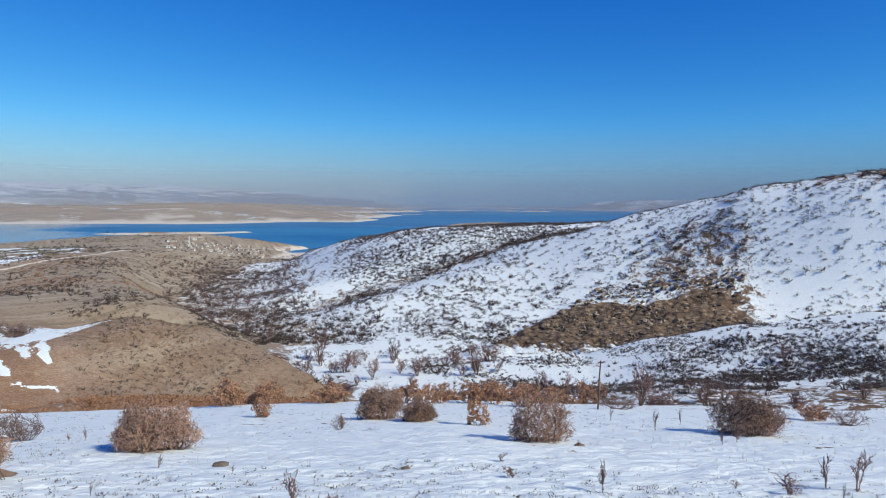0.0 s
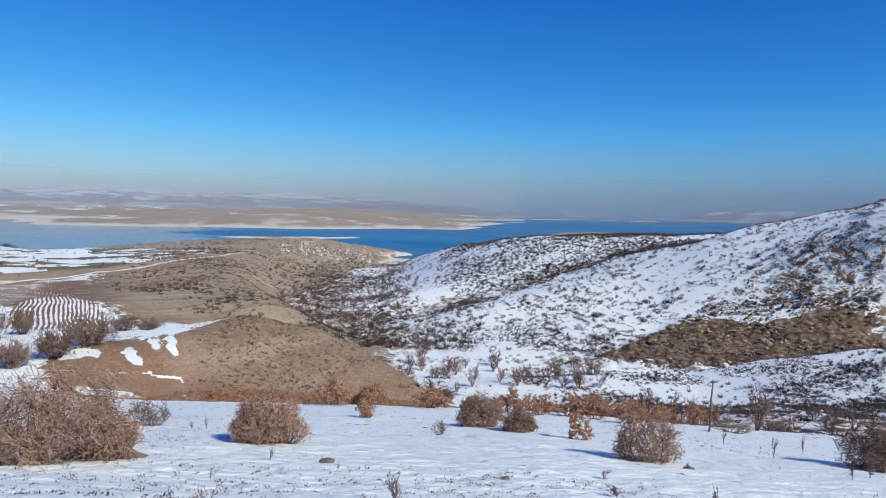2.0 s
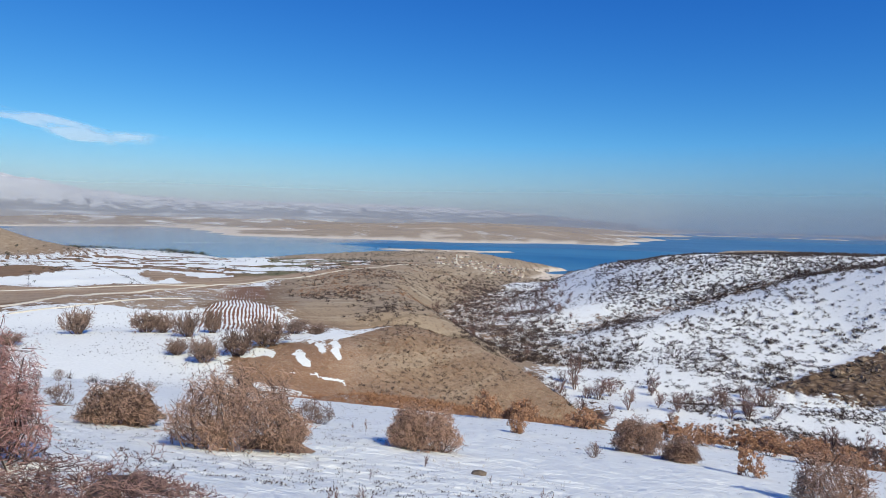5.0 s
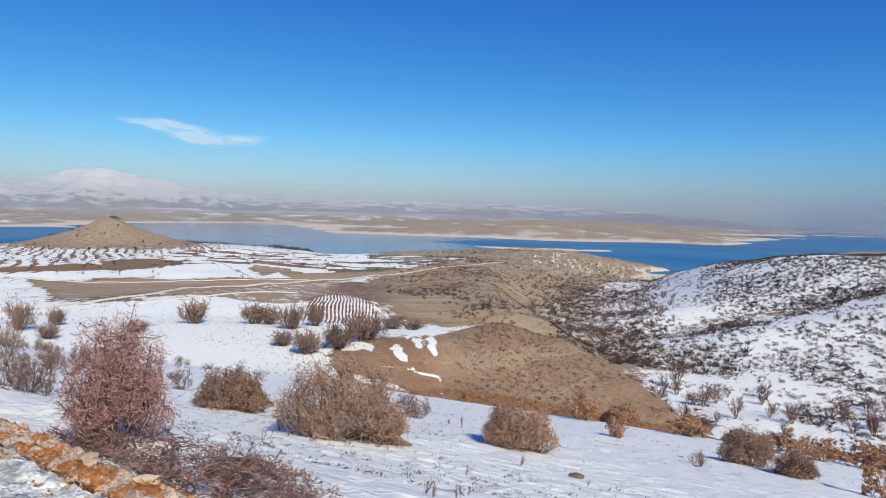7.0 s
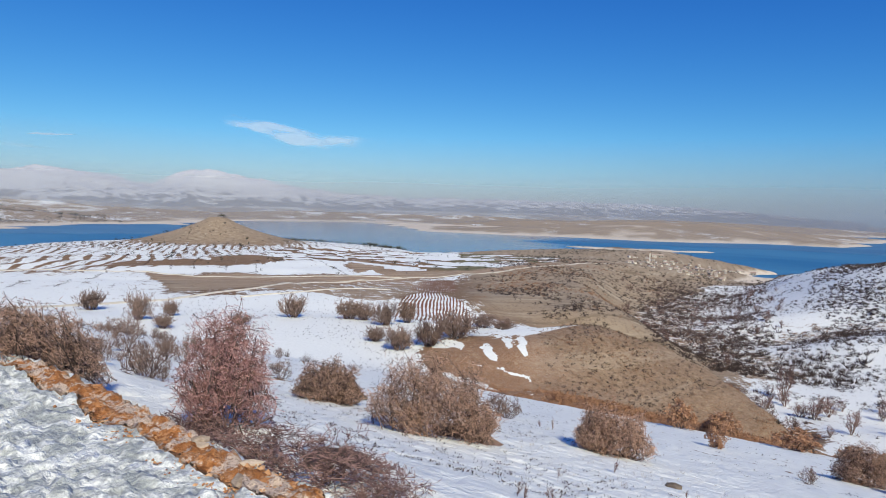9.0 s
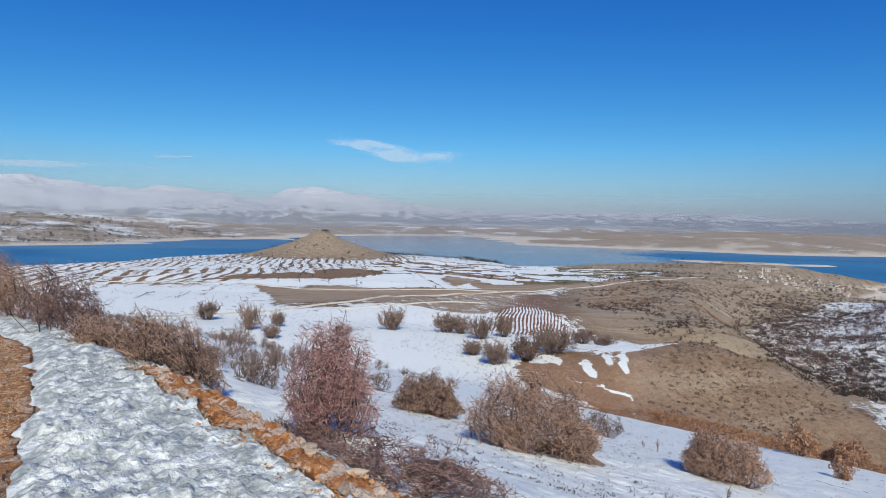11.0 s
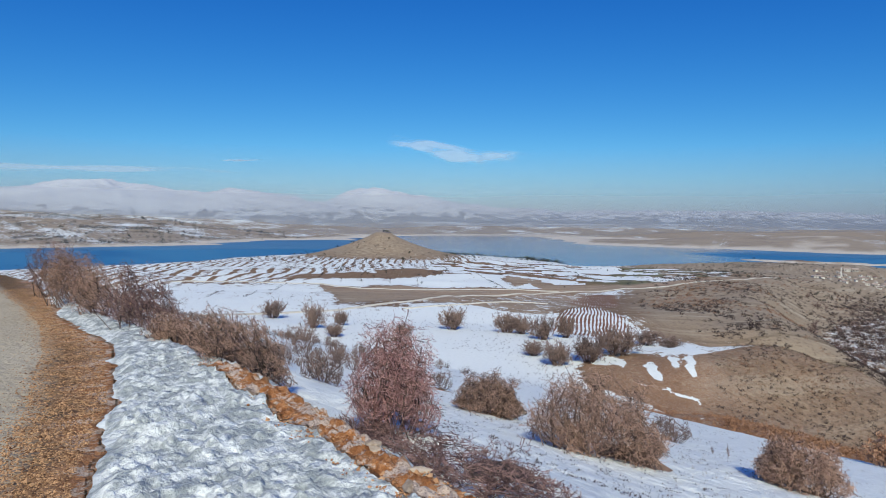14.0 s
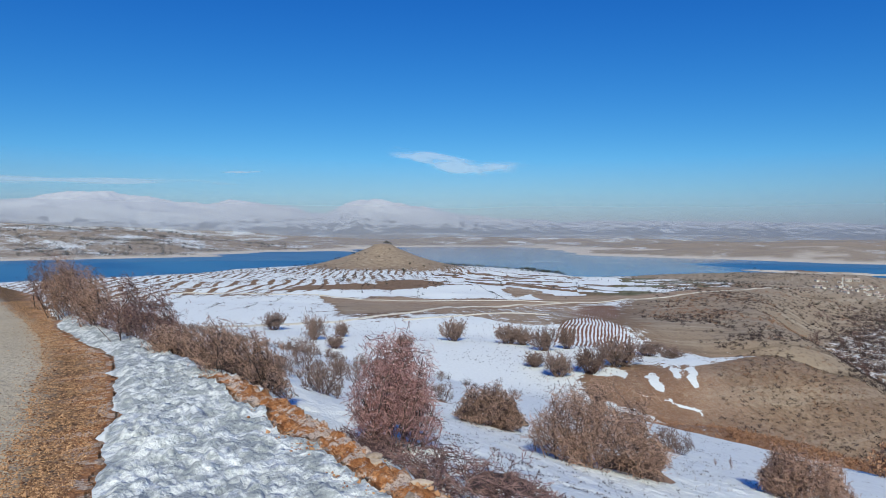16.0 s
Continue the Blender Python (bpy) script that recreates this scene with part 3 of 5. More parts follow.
# stripes of thin snow below the main track, then the bare brown field above it
thin = plot(0.012, (-56, 206), (-50, 190), (-44.3, 178), (-43.2, 196), (-41.2, 212), (-41, 296), (-45, 288), (-51, 250))
snow = paint(snow, thin, 0.36)
brown = plot(0.010, (-64.2, 284), (-62.3, 202), (-58.8, 204), (-54.7, 213), (-51, 248), (-45, 288), (-38, 309), (-32, 345), (-29, 395), (-33, 365), (-37, 335), (-44, 330), (-47, 400), (-48, 350), (-46.5, 306), (-56, 289), (-61, 276))
snow = paint(snow, brown, 0.02)
snow = paint(snow, plot(0.010, (-68, 306), (-63, 314), (-58, 322), (-54, 352), (-51.5, 450), (-57, 470), (-59.5, 350), (-66, 340)), 0.12)
# drifts lying along the upper track
snow = paint(snow, plot(0.008, (-65.8, 299), (-64, 289), (-57.5, 292), (-56.6, 299), (-60, 311), (-63, 307)), 1.1)
snow = paint(snow, plot(0.008, (-58.2, 311), (-57, 300), (-49, 306), (-47.6, 311), (-48.5, 340), (-50.5, 410), (-53, 372), (-55, 332)), 1.1)
snow = paint(snow, plot(0.006, (-47.6, 306), (-44.6, 310), (-45.6, 330)), 1.0)
stream_bearing = np.interp(wd, [165, 215, 284, 400, 512, 640, 760], [-8.3, -14, -21, -19, -17, -12.5, -11])
west = 1 - sstep(-1.0, 1.5, wdeg - stream_bearing)
snow = paint(snow, wedge(-37, 0, 186, 1300) * west, 0.02)
snow = paint(snow, wedge(-22, 2, 170, 720) * (1 - west) * near_line("stream", 60), 0.68)
snow = paint(snow, near_line("stream", 14) * wedge(-25, -8, 200, 420), 0.50)
snow = paint(snow, wedge(-25, -11.6, 560, 860), -0.1)
# small strip fields by the shore
strip_j = np.floor(fd / 13 + fdeg * 0.35)
strip_i = np.floor((fdeg + 1.7 * lattice(strip_j, strip_j * 0, 78)) / 3.4)
crop = lattice(strip_i, strip_j, 68)
strips = plot(0.008, (-53, 372), (-49, 352), (-44, 332), (-37, 336), (-33, 366), (-29.5, 425), (-29, 520), (-31, 620), (-36, 700), (-42, 730), (-48, 760), (-53, 720), (-55, 560))
green = strips * sstep(-42.5, -37.0, fdeg + 1.5 * fbm(fd / 30, fd * 0, 2, 77))
snow = paint(snow, strips, np.where(crop > 0.42, 0.84, 0.22))
snow = paint(snow, green, np.where(crop > 0.5, 0.85, 0.08))
cone_mask = 1 - sstep(60, 130, np.hypot(gx + 800 * math.sin(radians(58.9)), gy - 800 * math.cos(radians(58.9))))
snow = paint(snow, cone_mask, 0.12)
pale = np.maximum(0.65 * cone_mask, 0.8 * wedge(-37, -9, 186, 900))
rows_ = np.clip(wedge(-110, -50, 296, 900) + 0.6 * wedge(-60, -44, 330, 620) + 0.7 * thin + 0.25 * wedge(-110, -62, 200, 290), 0, 1) * (1 - 0.7 * strips) * (1 - 0.85 * cone_mask) * (1 - 0.8 * brown)
rows_ = np.maximum(rows_, 0.7 * (DD > 1250) * (deg < -60))
soil = np.maximum(soil, 0.22 * np.maximum(brown, thin) * (fbm(gx / 50, gy / 50, 2, 64) + 0.6))
ploughed = plot(0.006, (-44.2, 160), (-43.6, 172), (-42.7, 192), (-41.2, 207), (-39.5, 203), (-37.6, 188), (-36.6, 165), (-38, 152), (-40.2, 147), jitter=0.3)
fallow = plot(0.006, (-42.3, 216), (-42.3, 250), (-40.8, 292), (-38.4, 290), (-38.1, 215), (-40.6, 209), jitter=0.3)
furrow = ploughed + 0.6 * fallow
snow = paint(snow, fallow, 0.26)
lush = 0.75 * green * (crop < 0.28)
# bench snowfield, knoll and gullies
snow = paint(snow, wedge(-66, -36.5, 96, 178, 3, 0.12), 0.93)
snow = paint(snow, ploughed, 0.5)
knoll = np.clip(wedge(-31.5, -8, 60, 127, 1.2, 0.04) * sstep(57, 66, gy), 0, 1)
snow = paint(snow, wedge(-28, -8, 122, 190), 0.16)
snow = paint(snow, wedge(-15, -6, 135, 200), 0.74)

soil = np.maximum(soil, 0.18 * wedge(-38, -27, 64, 112))
snow = paint(snow, knoll, -0.1)
pale = np.maximum(pale, 0.40 * knoll * sstep(84, 104, wd))
soil = np.maximum(soil, 0.20 * knoll * (1 - 0.6 * sstep(88, 112, wd)))
snow = paint(snow, plot(0.010, (-37.5, 134), (-32, 140), (-27, 144), (-25.5, 134), (-28.5, 124), (-31, 117), (-34.5, 116), (-37, 121)), 0.86)
bank = wedge(-39.5, -29.5, 84, 117, 1.6, 0.05)
snow = paint(snow, bank, -0.1)
soil = np.maximum(soil, 0.25 * bank)
for soft, *corners in ((0.004, (-36.0, 111.5), (-34.7, 112), (-34.4, 106), (-35.4, 105.6)), (0.004, (-34.3, 117), (-33.4, 117), (-32.7, 110), (-33.4, 109)), (0.004, (-33.0, 116), (-32.2, 116.5), (-31.4, 107), (-32.0, 106.6)),
                       (0.003, (-36, 103), (-31.5, 101), (-31.5, 99.8), (-36, 101.6)), (0.005, (-39, 99), (-33, 94), (-31, 91.5), (-31, 90), (-36, 91), (-39, 93)), (0.004, (-40, 116), (-37.2, 113), (-37.4, 109), (-40, 110))):
    snow = paint(snow, plot(1.6 * soft, *corners, jitter=1.1, grain=3.0), 0.88)
soil = np.maximum(soil, 0.28 * wedge(-34, -8, 50, 84) * sstep(44, 50, gy))
snow = paint(snow, wedge(-10, 60, 46, 112) * sstep(43, 50, gy), 0.50)
snow = paint(snow, wedge(-36, -10, 47, 72) * sstep(43, 50, gy), 0.12)
# white hill and its rocky bank
hill = wedge(-7, 80, 168, 800)
snow = paint(snow, hill, 0.84)
left_end = 1.2 + (wd - 163) * 0.17
rock = sstep(-1.2, 1.2, wdeg - left_end) * (1 - sstep(23.5, 28.5, wdeg)) * sstep(168, 174, DD) * (1 - sstep(216, 228, wd))
snow = paint(snow, rock, 0.17)
snow = paint(snow, wedge(14, 80, 238, 340, 3), 0.92)
snow = paint(snow, plot(0.03, (14, 224), (17.5, 240), (20.5, 252), (24, 246), (26.5, 230), (26, 218)), 0.53)
snow = paint(snow, plot(0.015, (28.5, 252), (36, 258), (36, 245), (30, 244)), 0.45)
fold_brush = 1 - sstep(3, 10, nearest(gx, gy, FOLD_GULLY)[0] * (1 + 1.2 * warp) + 9 * np.abs(fine_warp))
snow = paint(snow, fold_brush, 0.52)
soil = np.maximum(soil, 0.12 * wedge(13, 26, 222, 246, 2))
snow = paint(snow, wedge(-4, 80, 112, 172), 0.78)
# road bench
bench = (DD < 75) & (gy < edge + 0.6)
snow = np.where(DD < 45, np.maximum(snow, 0.79), snow)
snow = np.where((gy > edge + 0.1) & (gy < edge + 7), np.maximum(snow, 0.92), snow)
lumps = fbm(gx / 0.9, gy / 0.9, 3, 25)
on_berm = np.exp(-((gy - edge + 0.17 + 0.8 * ragged + 0.3 * fbm(gx / 1.6, gy / 1.6, 2, 26)) / (0.165 + 0.16 * fbm(gx / 0.9, gy / 0.9, 2, 27))) ** 2) * sstep(-8.6, -7.4, gx) * (DD < 30)
soil = np.maximum(soil, sstep(0.30, 0.6, on_berm))
snow = np.where(DD < 30, snow * (1 - sstep(0.25, 0.5, on_berm) * sstep(-0.26, -0.02, lumps + 0.1)), snow)
shoulder = 1 - sstep(-0.06, 0.06, gy - snow_y + ragged)
on_road = 1 - sstep(-0.22, 0.22, gy - road_y - 0.15 + 0.6 * ragged)
flat = (DD < 130) & (gy < edge)
snow = np.where(flat, snow * (1 - shoulder), snow)
rim = sstep(-0.75, -0.05, gy - snow_y + 2.2 * ragged)
gravel = np.where(flat, shoulder * (1 - on_road) * (1 - 0.92 * rim), 0)
soil = np.where(flat & (DD < 60), np.maximum(soil, 0.85 * shoulder * (1 - on_road) * rim), soil)
dirty = np.where(flat & (gy > snow_y), 1.0, 0.0) * (DD < 40)
road = np.where(flat & (gx < 60), on_road * sstep(-8.0, -7.4, gy - 0.0), 0)
# shores and far land
pale = np.maximum(np.where(DD > 1250, 0.8, pale), 0.8 * np.maximum(brown, thin))
over = gz - LAKE
sand = np.where(DD > 600, (1 - sstep(2.2, 3.6, over + 2.5 * warp)), 0)
sand = np.where(DD > 1250, 1 - sstep(3.2, 4.8, over + 2.5 * warp), sand)
sand = np.where(DD < 1250, sand * sstep(-30, -27, deg), sand)
snow = np.where(DD > 1250, paint(0.10 + 0.5 * fbm(gx / 90, gy / 90, 3, 69), wedge(-120, -62, 1250, 6000), 0.38), snow)
snow = np.where(DD > 2700, 0.26 + 0.34 * sstep(15, 60, over), snow)
bluff = sstep(0.12, 0.24, fbm(gx / 160, gy / 60, 4, 47)) * (DD > 1300) * (DD < 2300) * (deg > -50)
sand = np.maximum(sand, 0.7 * bluff)
snow = snow * (1 - sand)
behind = sstep(-9, -7, deg) * sstep(790, 830, DD)
snow = np.where(DD < 1500, paint(snow, behind, 0.08), snow)
sand = sand * (1 - 0.85 * np.where(DD < 1500, behind, 0))
pale = np.maximum(pale, 0.8 * behind)
far_ = np.maximum(sstep(1000, 1500, DD), behind)
# relief of footprints, berm and gravel close by
tread = (DD < 32) * (gy < edge + 0.2) * sstep(-0.05, 0.25, gy - snow_y + ragged)


def cups(x, y, cell, seed):
    """Hollows with sharp rims between them, as sun and feet leave them in old snow."""
    i, j = np.floor(x / cell), np.floor(y / cell)
    best = np.full(x.shape, 9.0)
    for di in (-1, 0, 1):
        for dj in (-1, 0, 1):
            px, py = i + di + lattice(i + di, j + dj, seed), j + dj + lattice(i + di, j + dj, seed + 1)
            reach = 0.75 + 0.6 * lattice(i + di, j + dj, seed + 2)
            best = np.minimum(best, np.hypot(x / cell - px, y / cell - py) / reach)
    return np.minimum(best, 1.0)


wx, wy = gx + 0.10 * fbm(gx / 0.3, gy / 0.3, 3, 30), gy + 0.10 * fbm(gx / 0.3 + 7, gy / 0.3, 3, 30)
hollow = cups(wx, wy * 0.8, 0.19, 31) ** 2.2
plates = 1 - cups(wx * 1.1 + 3, wy * 0.9, 0.13, 45) ** 1.5
crumbs = 1 - cups(wx + 8, wy, 0.07, 48) ** 1.5
strength = 0.35 + 1.3 * np.clip(fbm(gx / 1.3, gy / 1.3, 3, 52) + 0.5, 0, 1)
billow = np.abs(fbm(wx / 0.20, wy / 0.13, 4, 54))
tread_z = 0.02 + 0.045 * hollow + strength * (0.028 * plates + 0.016 * crumbs + 0.15 * billow) + 0.04 * fbm(gx / 0.9, gy / 0.7, 3, 33) + 0.02 * fbm(gx / 0.05, gy / 0.05, 2, 39)
gz = gz + tread * tread_z
gz = gz + (DD < 30) * on_berm * (0.015 + 0.05 * fbm(gx / 0.5, gy / 0.25, 3, 35) + 0.12 * np.abs(fbm(gx / 0.08, gy / 0.06, 4, 36)))
gz = gz + (DD < 20) * gravel * 0.03 * fbm(gx / 0.06, gy / 0.06, 2, 37)
gz = gz + rock * (4.5 * np.abs(fbm(gx / 10, gy / 10, 3, 41)) + 3.4 * np.abs(fbm(gx / 3.5, gy / 3.5, 2, 42))) + (DD < 45) * (gy > edge) * (0.05 * fbm(gx / 1.1, gy / 0.7, 3, 43) + 0.075 * fbm(gx / 0.45, gy / 0.2, 2, 44))
gz = gz + EYE
nr, nb = gx.shape
verts = np.stack([gx, gy, gz], -1).reshape(-1, 3)
i = np.arange(nr - 1)[:, None] * nb
j = np.arange(nb)[None, :]
k = (j + 1) % nb
faces = np.stack([i + j, i + nb + j, i + nb + k, i + k], -1).reshape(-1, 4)[:, ::-1]
cap = len(verts)
verts = np.vstack([verts, [[0, 0, float(gz[0].mean())]]])
ground = new("ground", mesh_from("ground", verts, faces, GROUND, True))
fan = bmesh.new()
fan.from_mesh(ground.data)
fan.verts.ensure_lookup_table()
for q in range(nb):
    fan.faces.new((fan.verts[cap], fan.verts[(q + 1) % nb], fan.verts[q])).smooth = True
fan.to_mesh(ground.data)
fan.free()
for key, field in (("snow", snow), ("soil", soil), ("gravel", gravel), ("road", road), ("sand", sand), ("rows", rows_), ("furrow", furrow), ("rock", rock), ("lush", lush), ("pale", pale), ("dirty", dirty), ("far", far_)):
    a = ground.data.attributes.new(key, "FLOAT", "POINT")
    a.data.foreach_set("value", np.append(np.clip(field, -1, 1.2).ravel(), 0).astype(np.float32))
tagged(ground, "patchy snow over dry brown grass, fields, gullies and a gravel road", "ground", kind="structure")

# Lake.
ang = np.radians(np.linspace(0, 360, 97)[:-1])
wv = np.vstack([[[0, 0, 0]], np.stack([4955 * np.sin(ang), 4955 * np.cos(ang), 0 * ang], -1)])
wf = np.stack([np.zeros(96, int), 1 + (np.arange(96) + 1) % 96, 1 + np.arange(96)], -1)
water = new("water", mesh_from("water", wv, wf, WATER))
water.location.z = LAKE + EYE
tagged(water, "blue reservoir water with a light ripple", "water", kind="structure")


# Far snow mountains.
def mountain_range(name, label, b0, b1, dist, depth, crest, seed, material):
    bb, tt = np.meshgrid(np.radians(np.arange(b0, b1, 0.12)), np.linspace(0, 1, 60))
    r = dist + depth * tt
    x, y = r * np.sin(bb), r * np.cos(bb)
    db = np.degrees(bb)
    top = np.interp(db, [c[0] for c in crest], [c[1] for c in crest])
    ridged = 1 - np.abs(fbm(x / 380, y / 380, 7, seed)) * 3.4
    z = LAKE - 6 + (top - LAKE + 6) * np.sin(np.minimum(tt / 0.72, 1) * math.pi / 2) ** 1.3 * (0.80 + 0.22 * ridged)
    z = z - np.maximum(0, tt - 0.72) * 260 + EYE
    n0, n1 = x.shape
    a = np.arange(n0 - 1)[:, None] * n1 + np.arange(n1 - 1)[None, :]
    f = np.stack([a, a + n1, a + n1 + 1, a + 1], -1).reshape(-1, 4)[:, ::-1]
    ob = new(name, mesh_from(name, np.stack([x, y, z], -1).reshape(-1, 3), f, material, True))
    return tagged(ob, label, "mountains", kind="structure")


def mountain_material():
    m, t, bsdf = nodes_of("mountain_snow")
    co = node(t, "TexCoord").outputs["Object"]
    z = node(t, "SeparateXYZ", i0=co).outputs[2]
    n = noise_at(t, node(t, "Mapping", Vector=co, Scale=(1.0, 1.0, 2.5)).outputs[0], 0.014, 8, 0.70)
    lift = node(t, "MapRange", i0=z, i1=-50.0, i2=90.0, i3=-0.20, i4=0.12).outputs[0]
    mask = smooth_mask(t, math_node(t, "ADD", n, lift), 0.45, 0.52)
    t.links.new(blend(t, mask, (0.22, 0.215, 0.225), (0.68, 0.68, 0.70)), bsdf.inputs["Base Color"])
    bsdf.inputs["Roughness"].default_value = 0.9
    return m


MOUNTAIN = mountain_material()
mountain_range("mountains", "hazy snow-covered mountain range beyond the reservoir", -104, -6, 3650, 1150,
               [(-104, 150), (-90, 165), (-84, 235), (-80, 240), (-76, 180), (-72, 205), (-64, 140), (-60.5, 232), (-59, 228), (-56, 185), (-52, 125), (-47, 96), (-40, 80), (-31, 78), (-22, 70), (-15, 40), (-6, -20)], 51, MOUNTAIN)

# Aerial haze over the far water and beyond, painted on tinted see-through sheets.
def haze_sheet(name, label, dist, top, b0, b1, lean, material):
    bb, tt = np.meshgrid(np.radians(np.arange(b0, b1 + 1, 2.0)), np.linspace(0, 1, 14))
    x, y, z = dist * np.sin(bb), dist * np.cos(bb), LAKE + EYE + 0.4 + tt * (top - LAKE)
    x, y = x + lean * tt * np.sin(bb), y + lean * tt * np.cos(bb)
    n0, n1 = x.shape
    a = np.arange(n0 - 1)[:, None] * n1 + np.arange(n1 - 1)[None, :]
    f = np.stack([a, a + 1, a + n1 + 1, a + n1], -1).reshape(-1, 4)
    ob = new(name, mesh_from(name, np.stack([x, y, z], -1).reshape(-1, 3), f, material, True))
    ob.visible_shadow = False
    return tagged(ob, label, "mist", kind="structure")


# Dirt tracks across the plain.
def track(name, label, spots, wide, material):
    pts = np.array([(x, y) for x, y, _ in line(*spots)])
    fine, n = [], 24
    padded = np.vstack([2 * pts[0] - pts[1], pts, 2 * pts[-1] - pts[-2]])
    for p0, p1, p2, p3 in zip(padded, padded[1:], padded[2:], padded[3:]):
        for s in np.linspace(0, 1, n, endpoint=False):
            fine.append(0.5 * (2 * p1 + (p2 - p0) * s + (2 * p0 - 5 * p1 + 4 * p2 - p3) * s ** 2 + (3 * p1 - p0 - 3 * p2 + p3) * s ** 3))
    fine = np.array(fine)
    way = np.gradient(fine, axis=0)
    way /= np.linalg.norm(way, axis=1, keepdims=True)
    side = np.stack([-way[:, 1], way[:, 0]], 1)
    w = wide / 2 * (1 + 0.5 * fbm(fine[:, 0] / 9, fine[:, 1] / 9, 3, 71))
    rowv = []
    for k in (-1, -0.33, 0.33, 1):
        p = fine + side * (w * k)[:, None]
        rowv.append(np.stack([p[:, 0], p[:, 1], height(p[:, 0], p[:, 1]) + EYE + (0.28 if abs(k) < 1 else -0.25)], 1))
    v = np.stack(rowv, 1).reshape(-1, 3)
    i = np.arange(len(fine) - 1)[:, None] * 4
    f = np.concatenate([np.concatenate([i + k, i + k + 1, i + k + 5, i + k + 4], 1) for k in range(3)])
    return tagged(new(name, mesh_from(name, v, f, material, True)), label, "track", kind="structure")


DIRT = plain_material("dirt_track", (0.46, 0.38, 0.28), (0.78, 0.71, 0.61), 0.35, 0.95)
track("track_lower", "pale dirt track crossing the fields", [(-78, 165, 0), (-70, 174, 0), (-64.8, 180, 0), (-62.3, 182, 0), (-58.6, 194, 0), (-54.9, 208, 0), (-51.1, 252, 0), (-45, 289, 0), (-41.8, 299, 0), (-38, 311, 0), (-34.4, 325, 0), (-32, 351, 0), (-28.1, 402, 0), (-26, 450, 0), (-25, 500, 0)], 3.0, DIRT)
track("track_upper", "narrow dirt track between brown fields", [(-84, 300, 0), (-78.5, 300, 0), (-73.7, 298, 0), (-68.3, 294, 0), (-63.6, 286, 0), (-59.2, 271, 0), (-52.7, 288, 0), (-47, 297, 0), (-43, 300, 0)], 2.2, DIRT)
track("track_short", "short pale farm track beside the snowfield", [(-57, 182, 0), (-55.4, 185, 0), (-52.8, 190, 0), (-47.8, 208, 0), (-44, 216, 0)], 1.6, DIRT)
haze_sheet("mist", "tinted sheet for the thin pale haze over the far water", 2450, 120, -104, 46, 350, veil_material("far_haze", (0.265, 0.305, 0.395), 0.30, LAKE, 130, 0.3))
haze_sheet("mist", "tinted sheet for the faint haze over the middle of the lake", 1300, 90, -104, 46, 300, veil_material("near_haze", (0.265, 0.305, 0.395), 0.20, LAKE, 90, 0.2))
haze_sheet("haze_bank", "tinted sheet for the thick pale haze along the horizon", 3040, 500, -104, 46, 600, veil_material("haze_bank", (0.272, 0.315, 0.418), 0.66, 60, 400, 0.25))


# Clouds: thin lens-shaped sheets.
def cloud(name, label, bearing, rise, wide, tall, tilt, strength, seed):
    dist = 4600.0
    u, v = np.meshgrid(np.linspace(-1, 1, 60), np.linspace(-1, 1, 24))
    bb = radians(bearing) + u * radians(wide)
    z = dist * np.tan(np.radians(rise + v * tall - u * tilt))
    r = dist + 60 * v
    x, y = r * np.sin(bb), r * np.cos(bb)
    n0, n1 = x.shape
    a = np.arange(n0 - 1)[:, None] * n1 + np.arange(n1 - 1)[None, :]
    f = np.stack([a, a + 1, a + n1 + 1, a + n1], -1).reshape(-1, 4)
    me = mesh_from(name, np.stack([x, y, z + EYE], -1).reshape(-1, 3), f, cloud_material(strength), True)
    body = 1 - np.abs(u) ** 1.6 - (v + 0.35 * np.sin(u * 3 + seed)) ** 2 * 1.6 + 1.5 * fbm(u * 4 + seed, v * 2.2, 5, 60 + seed) - 0.12
    at = me.attributes.new("body", "FLOAT", "POINT")
    at.data.foreach_set("value", (np.clip(body, 0, 1) * (1 - np.abs(u) ** 6) * (1 - v ** 6)).ravel().astype(np.float32))
    ob = new(name, me)
    ob.visible_shadow = False
    return tagged(ob, label, "cloud", kind="structure")


def cloud_material(strength):
    m, t, bsdf = nodes_of("cloud_vapour")
    t.nodes.remove(bsdf)
    a = t.nodes.new("ShaderNodeAttribute")
    a.attribute_name = "body"
    fac = math_node(t, "MULTIPLY", smooth_mask(t, a.outputs["Fac"], 0.0, 0.75), strength)
    white = (0.9, 0.9, 0.92, 1)
    both = node(t, "MixShader", i0=0.5, i1=node(t, "BsdfDiffuse", Color=white).outputs[0], i2=node(t, "BsdfTranslucent", Color=white).outputs[0])
    mix = node(t, "MixShader", i0=fac, i1=node(t, "BsdfTransparent").outputs[0], i2=both.outputs[0])
    t.links.new(mix.outputs[0], t.nodes["Material Output"].inputs[0])
    return m


cloud("cloud", "small white lens-shaped cloud", -52.7, 6.2, 7.3, 1.15, 0.75, 0.45, 1)
cloud("cloud", "thin white cloud streak", -71, 5.0, 2.4, 0.22, -0.05, 0.4, 2)
cloud("cloud", "thin pale cloud layer over the mountains", -84, 3.85, 16, 0.5, -0.05, 0.38, 3)


